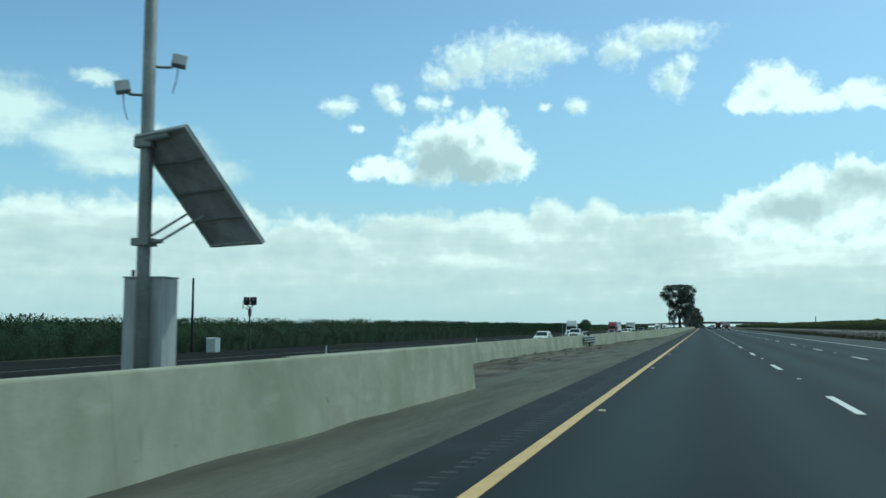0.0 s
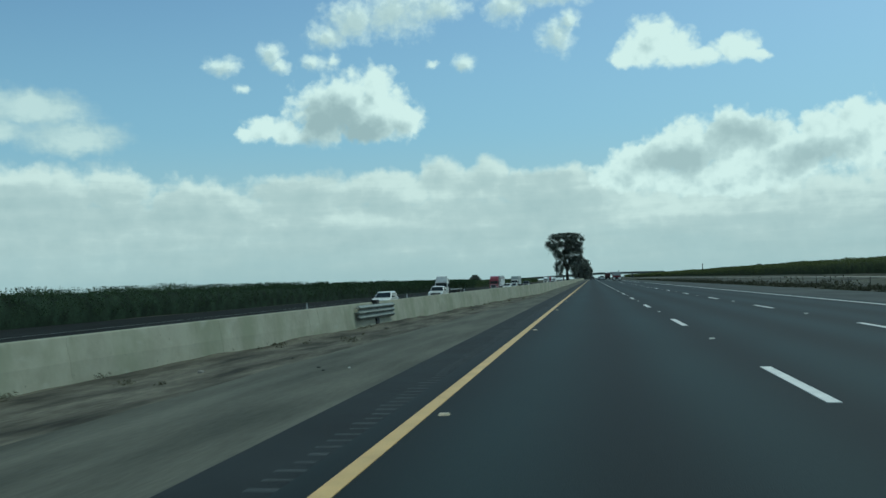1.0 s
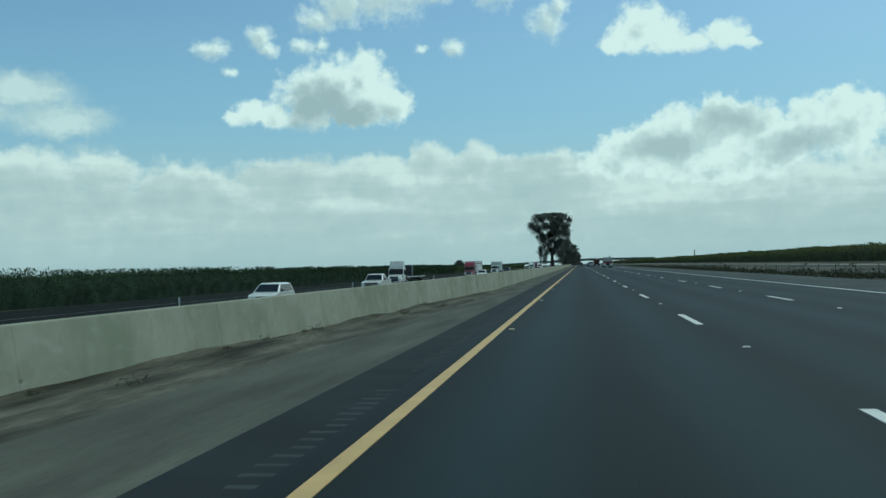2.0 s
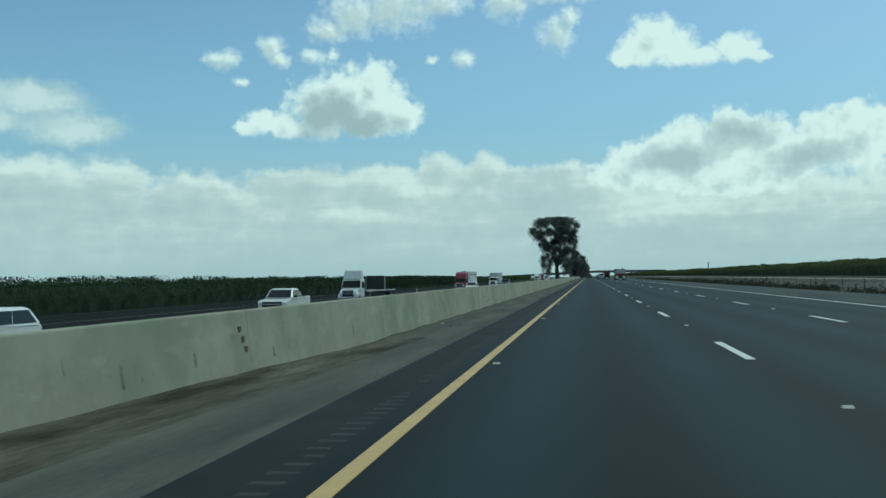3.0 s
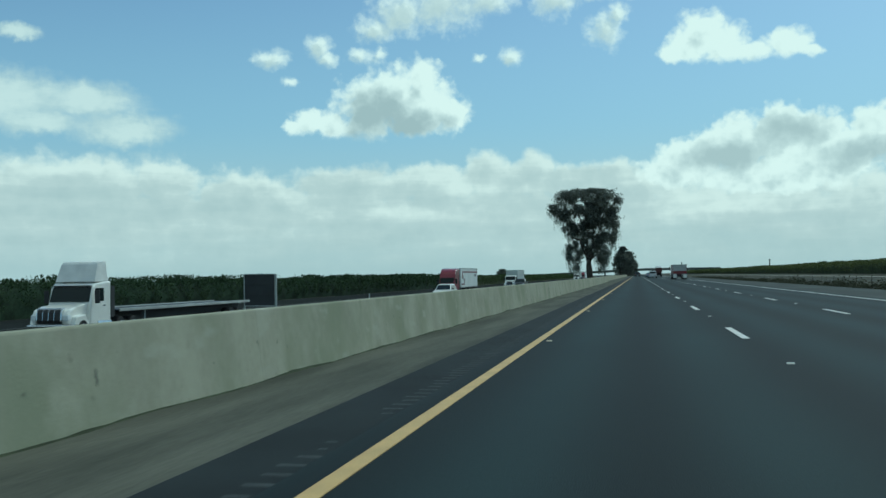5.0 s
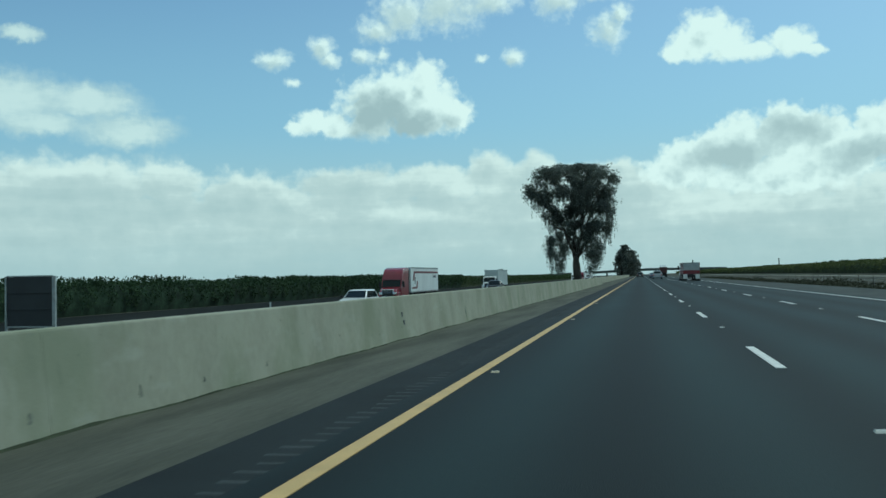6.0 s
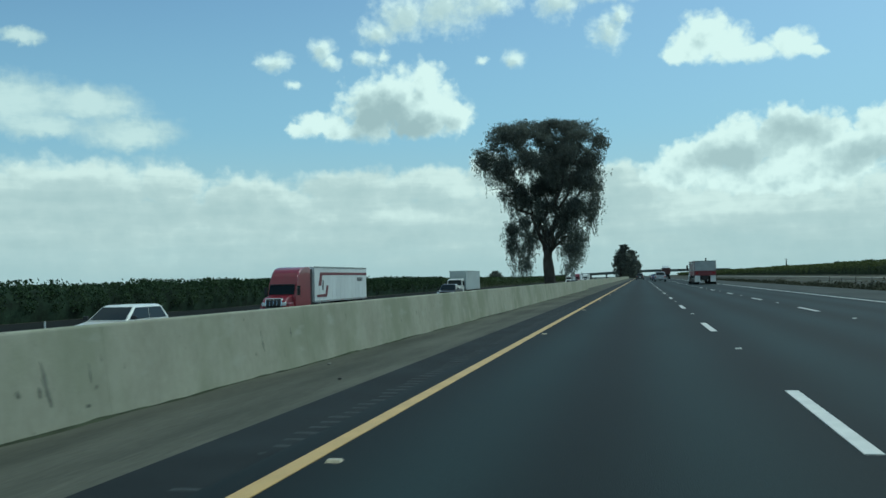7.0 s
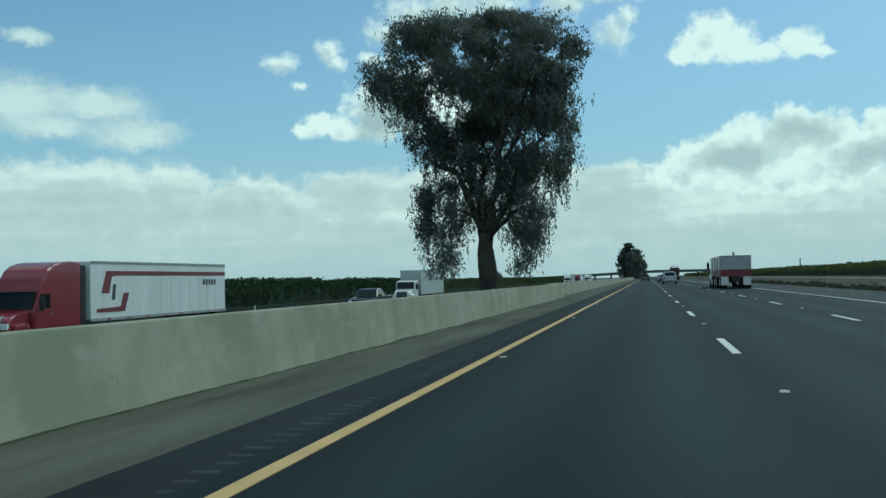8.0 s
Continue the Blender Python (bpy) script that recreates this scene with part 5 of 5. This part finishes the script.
# ---------------------------------------------------------------- vehicles (front at y = 0, facing -y, standing on z = 0)
def light_vehicle(name, label, category, at, turn, paint, hood, cabin, length, width, belt, roof, bed=None, wheel_r=0.33, group=""):
    """A car or pickup. hood: (nose height, hood rear height, hood length); cabin: (base front, roof front, roof rear, base rear) along y."""
    v = empty(name, label, category, group)
    hw = width / 2
    nose, scuttle, hl = hood
    rear = bed if bed else belt - 0.04
    prof = [(0.06, 0.32), (0.0, 0.5), (0.04, nose - 0.08), (0.18, nose), (hl, scuttle), (cabin[3] - 0.25, belt), (length - 0.12, rear), (length - 0.02, rear - 0.12), (length, 0.55), (length - 0.08, 0.32)]
    b = prism(prof, -hw, hw, 0.06)
    for vert in b.verts:
        e = max(0.0, 1 - vert.co.y / 0.5, 1 - (length - vert.co.y) / 0.5)
        vert.co.x *= 1 - 0.07 * e * e
        if vert.co.z > belt - 0.12:
            vert.co.x *= 0.965
    part("body", b, paint, v)
    y0, y1, y2, y3 = cabin
    w0, w1 = hw * 0.93, hw * 0.76
    base = [(-w0, y0, belt - 0.03), (w0, y0, belt - 0.03), (w0, y3, belt - 0.03), (-w0, y3, belt - 0.03)]
    top = [(-w1, y1, roof - 0.07), (w1, y1, roof - 0.07), (w1, y2, roof - 0.07), (-w1, y2, roof - 0.07)]
    crown = [(-w1 * 0.8, y1 + 0.18, roof), (w1 * 0.8, y1 + 0.18, roof), (w1 * 0.8, y2 - 0.12, roof), (-w1 * 0.8, y2 - 0.12, roof)]
    cb = loft([base, top, crown])
    bmesh.ops.bevel(cb, geom=cb.edges[:], offset=0.08, segments=3, profile=0.55, affect="EDGES", clamp_overlap=True)
    c = part("cabin", cb, paint, v)
    part("windscreen", panel([base[0], base[1], top[1], top[0]], 0.05, 0.95, 0.08, 0.95), M_GLASS, c)
    part("rear_window", panel([base[2], base[3], top[3], top[2]], 0.08, 0.92, 0.15, 0.9), M_GLASS, c)
    for q in ([base[1], base[2], top[2], top[1]], [base[3], base[0], top[0], top[3]]):
        right = q[0][0] > 0
        for a0, a1 in ((0.05, 0.5), (0.515, 0.93)):
            u0, u1 = (a0, a1) if right else (1 - a1, 1 - a0)
            part("side_window", panel(q, u0, u1, 0.1, 0.92), M_GLASS, c)
    if bed:
        part("bed_floor", box(-hw * 0.82, hw * 0.82, y3 + 0.1, length - 0.12, bed - 0.05, bed + 0.006), M_BLACK, v)
    for x in (-hw + 0.11, hw - 0.11):
        for y in (length * 0.18, length * 0.8):
            wheel(v, x, y, wheel_r, 0.24)
            part("wheel_arch", tube_x(min(x * 1.01, x * 1.0) - 0.13, x + 0.13, y, wheel_r + 0.02, wheel_r + 0.08, 20), M_BLACK, v)
    for s in (-1, 1):
        hx, hh = (0.8, 0.3) if bed else (0.6, 0.26)
        part("headlight", box(s * hw * hx - 0.14, s * hw * hx + 0.14, -0.015, 0.14, nose - hh, nose - 0.1, 0.02), M_LAMP, v)
        part("tail_light", box(s * hw * 0.8 - 0.1, s * hw * 0.8 + 0.1, length - 0.08, length + 0.012, rear - 0.32, rear - 0.1, 0.02), M_TAIL, v)
        part("mirror", box(s * (hw + 0.1) - 0.11, s * (hw + 0.1) + 0.11, y0 + 0.22, y0 + 0.34, belt + 0.02, belt + 0.18, 0.03), M_BLACK, v)
    if bed:
        part("grille", box(-hw * 0.66, hw * 0.66, -0.03, 0.06, nose - 0.4, nose - 0.06, 0.02), M_BLACK, v)
        part("grille_bar", box(-hw * 0.64, hw * 0.64, -0.05, 0.0, nose - 0.26, nose - 0.2, 0.01), M_CHROME, v, "chrome grille bar")
    else:
        part("grille", box(-hw * 0.42, hw * 0.42, -0.02, 0.06, nose - 0.34, nose - 0.12, 0.02), M_BLACK, v)
    part("front_bumper", box(-hw * 0.93, hw * 0.93, -0.06, 0.12, 0.36, 0.58, 0.05), M_CHROME if bed else paint, v)
    part("rear_bumper", box(-hw * 0.93, hw * 0.93, length - 0.1, length + 0.06, 0.4, 0.6, 0.04), M_CHROME if bed else paint, v)
    part("plate", box(-0.16, 0.16, length + 0.05, length + 0.066, 0.62, 0.74), M_FLAP, v)
    v.matrix_world = pose(*at, 0, 0, turn)
    return v


def truck_wheels(parent, ys, half, duals=True):
    for y in ys:
        for s in (-1, 1):
            wheel(parent, s * (half - 0.15), y, 0.5, 0.28)
            if duals:
                wheel(parent, s * (half - 0.47), y, 0.5, 0.28)


def tractor(parent, paint, fairing=True, sleeper=True, aero=False, deflector=False):
    """A bonneted road tractor, its nose at y = 0."""
    back = 5.6 if sleeper else 3.7
    if aero:
        body = part("cab", prism([(1.72, 0.72), (1.72, 1.72), (2.12, 2.5), (2.28, 2.85), (2.5, 3.25), (2.8, 3.58), (3.2, 3.82), (3.8, 3.97), (4.6, 4.02), (back, 4.02), (back, 0.72)], -1.16, 1.16, 0.16, None, 3), paint, parent, smooth=False)
        part("hood", prism([(0.16, 0.75), (0.02, 1.0), (0.08, 1.3), (0.3, 1.5), (0.9, 1.66), (1.85, 1.78), (1.85, 0.75)], -0.98, 0.98, 0.13, None, 3), paint, parent)
    else:
        body = part("cab", prism([(1.75, 0.7), (1.75, 1.75), (2.05, 2.55), (2.3, 2.75), (back, 2.85), (back, 0.7)], -1.15, 1.15, 0.09, None, 3), paint, parent)
        part("hood", prism([(0.16, 0.75), (0.02, 1.0), (0.06, 1.28), (0.25, 1.5), (0.9, 1.64), (1.85, 1.76), (1.85, 0.75)], -0.96, 0.96, 0.12, None, 3), paint, parent)
        if fairing:
            part("roof_fairing", prism([(2.2, 2.72), (2.45, 3.1), (3.0, 3.75), (3.5, 3.98), (back - 0.1, 4.02), (back - 0.1, 2.78)], -1.13, 1.13, 0.1, None, 3), paint, parent)
    if deflector:
        part("roof_deflector", prism([(2.25, 2.8), (2.7, 3.7), (2.82, 3.82), (3.5, 3.86), (3.6, 2.8)], -1.08, 1.08, 0.05, 0.1, 2), M_FLAP, parent, "grey-white roof deflector")
    part("sun_visor", box(-1.0, 1.0, 1.98, 2.2, 2.56, 2.64, 0.02), M_BLACK, body)
    # solid black block filling the gap behind the cab
    part("gap_block", box(-1.14, 1.14, back, back + 0.42, 1.0, 3.85 if fairing else 2.6, 0.03), M_BLACK, body)
    q = [(-1.13, 1.74, 1.8), (1.13, 1.74, 1.8), (1.1, 2.06, 2.56), (-1.1, 2.06, 2.56)]
    part("windscreen", panel(q, 0.03, 0.97, 0.03, 0.97, 0.03), M_GLASS, body)
    part("wiper", panel(q, 0.2, 0.45, 0.05, 0.075, 0.045), M_BLACK, body)
    part("wiper", panel(q, 0.55, 0.8, 0.05, 0.075, 0.045), M_BLACK, body)
    for s in (-1, 1):
        part("side_window", box(s * 1.155 - 0.012, s * 1.155 + 0.012, 2.2, 3.0, 1.85, 2.5, 0.005), M_GLASS, body)
        part("door_handle", box(s * 1.17 - 0.02, s * 1.17 + 0.02, 2.9, 3.1, 1.6, 1.66, 0.005), M_CHROME, body)
        part("headlight", box(s * 0.82 - 0.16, s * 0.82 + 0.16, 0.02, 0.3, 0.98, 1.25, 0.04), M_LAMP, parent)
        part("fender", prism([(0.25, 0.75), (0.4, 1.15), (1.2, 1.25), (1.6, 0.75)], s * 1.0 - 0.2, s * 1.0 + 0.2, 0.05), paint, parent)
        part("mirror", box(s * 1.38 - 0.12, s * 1.38 + 0.12, 1.95, 2.05, 1.75, 2.4, 0.03), M_BLACK, parent)
        part("fuel_tank", tube([(s * 0.9, 2.4, 0.72), (s * 0.9, 3.7, 0.72)], [0.3, 0.3], 14), M_CHROME, parent)
        part("step", box(s * 1.1 - 0.08, s * 1.1 + 0.08, 1.9, 2.3, 0.45, 0.55, 0.01), M_CHROME, parent)
    part("grille_surround", prism([(0.0, 0.78), (-0.05, 1.0), (0.0, 1.38), (0.1, 1.58), (0.3, 1.58), (0.3, 0.78)], -0.68, 0.68, 0.03), M_CHROME, parent, "bright metal grille frame")
    part("grille", prism([(-0.02, 0.84), (-0.075, 1.0), (-0.025, 1.36), (0.05, 1.52), (0.2, 1.52), (0.2, 0.84)], -0.6, 0.6, 0.02), M_BLACK, parent)
    for x in (-0.3, 0.0, 0.3):
        part("grille_bar", prism([(-0.04, 0.86), (-0.092, 1.0), (-0.042, 1.36), (0.03, 1.5), (0.1, 1.5), (0.1, 0.86)], x - 0.012, x + 0.012), M_CHROME, parent)
    part("bumper", box(-1.15, 1.15, -0.08, 0.2, 0.42, 0.78, 0.06), M_CHROME, parent)
    part("chassis", box(-0.45, 0.45, 0.5, 7.2, 0.6, 0.85, 0.02), M_BLACK, parent)
    truck_wheels(parent, (1.0,), 1.22, False)
    truck_wheels(parent, (5.7, 7.0) if sleeper else (4.6, 5.9), 1.25)


def van_trailer(parent, y0, length, skin, graphics=False):
    t = part("trailer", box(-1.29, 1.29, y0, y0 + length, 1.15, 4.05, 0.03), skin, parent)
    for s in (-1, 1):
        part("bottom_rail", box(s * 1.3 - 0.02, s * 1.3 + 0.02, y0, y0 + length, 1.08, 1.22), M_GALV, t)
        part("top_rail", box(s * 1.3 - 0.02, s * 1.3 + 0.02, y0, y0 + length, 3.96, 4.07), M_GALV, t)
        k = y0 + 1.2
        while k < y0 + length - 0.5:
            part("post_seam", box(s * 1.292 - 0.008, s * 1.292 + 0.008, k, k + 0.03, 1.24, 3.94), skin, t)
            k += 1.22
        part("landing_leg", box(s * 0.9 - 0.07, s * 0.9 + 0.07, y0 + 2.4, y0 + 2.55, 0.35, 1.15, 0.01), M_GALV, t)
        k = y0 + 1.5
        while k < y0 + length - 0.4:
            part("side_lamp", box(s * 1.322 - 0.01, s * 1.322 + 0.01, k, k + 0.35, 1.12, 1.17), M_TAIL, t)
            k += 2.0
    for s in (-1, 1):
        part("rear_door", box(s * 0.64 - 0.6, s * 0.64 + 0.6, y0 + length - 0.01, y0 + length + 0.03, 1.25, 3.95, 0.01), skin, t)
    part("slider", box(-0.6, 0.6, y0 + length - 4.5, y0 + length - 0.8, 0.75, 1.15, 0.02), M_BLACK, parent)
    part("rear_guard", box(-1.1, 1.1, y0 + length - 0.08, y0 + length, 0.5, 0.62, 0.01), M_GALV, parent)
    truck_wheels(parent, (y0 + length - 3.4, y0 + length - 2.1), 1.28)
    for s in (-1, 1):
        part("mudflap", box(s * 0.95 - 0.3, s * 0.95 + 0.3, y0 + length - 1.45, y0 + length - 1.43, 0.25, 1.1), M_BLACK, parent)
    if graphics:
        s = 1
        x0, x1 = 1.288, 1.306
        part("long_stripe", box(x0, x1, y0 + 2.0, y0 + length, 3.35, 3.58), M_STRIPE, t, "dull red stripe")
        part("hook_mark", prism([(y0 + 1.0, 2.45), (y0 + 1.5, 3.58), (y0 + 2.6, 3.58), (y0 + 2.4, 3.35), (y0 + 2.0, 3.3), (y0 + 1.75, 2.45)], x0, x1 + 0.004), M_STRIPE, t, "dull red emblem shape")
        part("hook_mark", prism([(y0 + 0.55, 1.5), (y0 + 0.6, 1.68), (y0 + 2.9, 1.75), (y0 + 3.2, 2.45), (y0 + 3.75, 2.45), (y0 + 3.3, 1.5)], x0, x1 + 0.004), M_STRIPE, t, "dull red emblem shape")
        part("shadow_mark", prism([(y0 + 2.0, 2.1), (y0 + 2.15, 2.9), (y0 + 2.4, 2.9), (y0 + 2.3, 2.1)], x0, x1 + 0.002), M_MARKS, t)
        k = y0 + length - 3.3
        for w in (0.36, 0.36, 0.34, 0.36, 0.34):
            part("letter_bar", box(x0, x1, k, k + w - 0.09, 2.78, 3.12), M_MARKS, t, "dark plain bar in place of a name")
            k += w + 0.04


def semi(label, at, paint, trailer_paint, length, graphics, sleeper=True, fairing=True, aero=True):
    v = empty("semi_truck", label, "truck")
    tractor(v, paint, fairing, sleeper, aero and sleeper)
    van_trailer(v, 6.2 if sleeper else 4.6, length, trailer_paint, graphics)
    v.matrix_world = pose(*at)
    return v


def flatbed_truck(at):
    v = empty("flatbed_truck", "white bonneted truck pulling an empty flatbed trailer", "truck")
    tractor(v, M_WHITE, False, False, deflector=True)
    part("bed", box(-1.28, 1.28, 4.3, 22.0, 1.26, 1.38, 0.02), M_BLACK, v)
    for s in (-1, 1):
        part("side_rail", box(s * 1.3 - 0.03, s * 1.3 + 0.03, 4.3, 22.0, 1.27, 1.43, 0.01), M_ALLOY, v, "pale alloy rail")
        part("landing_leg", box(s * 0.9 - 0.07, s * 0.9 + 0.07, 7.6, 7.75, 0.35, 1.26, 0.01), M_GALV, v)
    part("beam", box(-0.5, 0.5, 5.0, 22.0, 0.75, 1.26, 0.02), M_BLACK, v)
    truck_wheels(v, (19.0, 20.3), 1.28)
    v.matrix_world = pose(*at)
    return v


def hopper_trailer(v, y0, length):
    """A gravel hopper: sloped bin with ribs over a red frame, white flaps behind the wheels. Built with its rear at y0 + length."""
    bin_ = part("bin", prism([(y0, 1.62), (y0 - 0.25, 2.72), (y0 + length + 0.05, 2.76), (y0 + length, 1.6)], -1.22, 1.22, 0.03), M_HOPPER, v, "grey-white metal bin")
    part("bin_rim", box(-1.26, 1.26, y0 + length - 0.02, y0 + length + 0.07, 2.69, 2.78, 0.01), M_GALV, bin_)
    for s in (-1, 1):
        part("bin_rim", box(s * 1.24 - 0.03, s * 1.24 + 0.03, y0 - 0.2, y0 + length, 2.69, 2.78, 0.01), M_RED, bin_)
        for k in range(4):
            y = y0 + 0.4 + k * (length - 0.8) / 3
            part("rib", box(s * 1.24 - 0.03, s * 1.24 + 0.03, y - 0.25, y + 0.25, 1.66, 2.68, 0.01), M_RED if k % 2 else M_TRAILER, bin_)
    part("frame", box(-1.24, 1.24, y0 + 0.1, y0 + length - 0.02, 1.05, 1.6, 0.03), M_STRIPE, v, "dull red frame beam")
    part("rear_beam", box(-1.25, 1.25, y0 + length - 0.02, y0 + length + 0.08, 1.03, 1.59, 0.03), M_STRIPE, v)
    for s in (-1, 1):
        part("mudflap", box(s * 0.9 - 0.31, s * 0.9 + 0.31, y0 + length + 0.02, y0 + length + 0.04, 0.3, 1.04, 0.005), M_FLAP, v, "white rubber mudflap")
        part("tail_light", box(s * 0.95 - 0.12, s * 0.95 + 0.12, y0 + length + 0.08, y0 + length + 0.1, 1.25, 1.4, 0.01), M_TAIL, v)
    part("hitch_box", box(-0.35, 0.35, y0 + length - 0.3, y0 + length + 0.06, 0.55, 1.12, 0.03), M_BLACK, v)
    truck_wheels(v, (y0 + length - 0.75,), 1.28)
    truck_wheels(v, (y0 + 0.6,), 1.28)


def gravel_truck(at, turn):
    v = empty("gravel_truck", "gravel truck with red and white double hopper trailers", "truck")
    tractor(v, M_TRAILER, False, False)
    hopper_trailer(v, 4.6, 5.6)
    hopper_trailer(v, 11.2, 5.6)
    part("drawbar", box(-0.1, 0.1, 10.1, 11.3, 0.8, 0.95, 0.02), M_BLACK, v)
    part("exhaust_stack", tube([(-0.9, 3.85, 1.0), (-0.9, 3.85, 3.3)], [0.09, 0.09], 10), M_BLACK, v)
    v.matrix_world = pose(*at, 0, 0, turn)
    return v


def dump_truck(at, turn):
    v = empty("dump_truck", "red truck with a pale load high above its cab", "truck")
    tractor(v, M_DARKRED, False, False)
    part("bin", prism([(4.0, 1.4), (3.7, 3.3), (10.2, 3.3), (10.0, 1.4)], -1.22, 1.22, 0.04), M_DARKRED, v)
    part("load", prism([(3.9, 3.2), (4.6, 3.95), (9.2, 3.95), (10.0, 3.2)], -1.0, 1.0, 0.15), M_TRAILER, v, "pale tarped load")
    truck_wheels(v, (7.2, 8.6), 1.25)
    for s in (-1, 1):
        part("mudflap", box(s * 0.9 - 0.3, s * 0.9 + 0.3, 9.4, 9.42, 0.3, 1.1), M_BLACK, v)
    v.matrix_world = pose(*at, 0, 0, turn)
    return v


CAR = dict(hood=(0.82, 0.98, 1.15), cabin=(1.0, 1.85, 3.15, 4.3), length=4.75, width=1.84, belt=1.0, roof=1.47)
SUV = dict(hood=(0.98, 1.1, 1.15), cabin=(0.95, 1.9, 4.25, 4.74), length=4.8, width=1.92, belt=1.12, roof=1.72, wheel_r=0.37)
VAN = dict(hood=(0.95, 1.12, 0.95), cabin=(0.8, 1.7, 4.5, 5.0), length=5.15, width=1.98, belt=1.12, roof=1.78, wheel_r=0.35)
PICKUP = dict(hood=(1.2, 1.31, 1.45), cabin=(1.35, 2.1, 3.5, 4.05), length=5.85, width=2.03, belt=1.36, roof=1.98, bed=1.42, wheel_r=0.40)
Z1, Z3 = opp_z(-19.0), opp_z(-25.75)
light_vehicle("pickup_truck", "white crew-cab pickup with chrome bumper", "pickup", (-18.95, 168.3, Z1), 0, M_WHITE, **PICKUP)
light_vehicle("suv", "white crossover on the opposite carriageway", "car", (-19.2, 134.5, Z1), 0, M_WHITE, **SUV)
light_vehicle("suv", "white family SUV on the opposite carriageway", "car", (-18.95, 280.2, Z1), 0, M_WHITE, **SUV)
light_vehicle("pickup_truck", "dark pickup beside a box trailer", "pickup", (-18.9, 352.5, Z1), 0, M_DARKCAR, **PICKUP)
flatbed_truck((-25.75, 217.3, Z3))
semi("red bonneted truck with a white box trailer and red stripes", (-25.75, 318.0, Z3), M_RED, M_TRAILER, 16.1, True)
semi("white day-cab truck with a plain grey-green trailer", (-25.75, 393.5, Z3), M_WHITE, M_GREYBOX, 13.7, False, False, False)
semi("white truck with a long pale trailer far off", (-25.75, 640.0, Z3), M_WHITE, M_GREYBOX, 16.1, False)
semi("red truck with a long white trailer far off", (-25.75, 690.0, Z3), M_RED, M_TRAILER, 16.1, False)
semi("white truck with a long white trailer far off", (-25.75, 760.0, Z3), M_WHITE, M_TRAILER, 16.1, False)
light_vehicle("car", "white sedan far off on the opposite carriageway", "car", (-18.9, 610.0, Z1), 0, M_WHITE, **CAR)
light_vehicle("suv", "silver SUV far off on the opposite carriageway", "car", (-18.9, 720.0, Z1), 0, M_SILVER, **SUV)
light_vehicle("car", "dark sedan far off on the opposite carriageway", "car", (-18.9, 560.0, Z1), 0, M_DARKCAR, **CAR)

gravel_truck((9.6, 383.0, 0.0), 180)
light_vehicle("minivan", "silver-grey minivan in the middle lane", "car", (5.5, 430.0, 0.0), 180, M_SILVER, **VAN)
light_vehicle("car", "blue sedan following the middle lane", "car", (5.4, 470.0, 0.0), 180, M_BLUECAR, **CAR)
light_vehicle("suv", "dark SUV far ahead in the inner lane", "car", (1.9, 520.0, 0.0), 180, M_DARKCAR, **SUV)
light_vehicle("car", "silver sedan far ahead in the middle lane", "car", (5.5, 530.0, 0.0), 180, M_SILVER, **CAR)
dump_truck((9.6, 565.0, 0.0), 180)
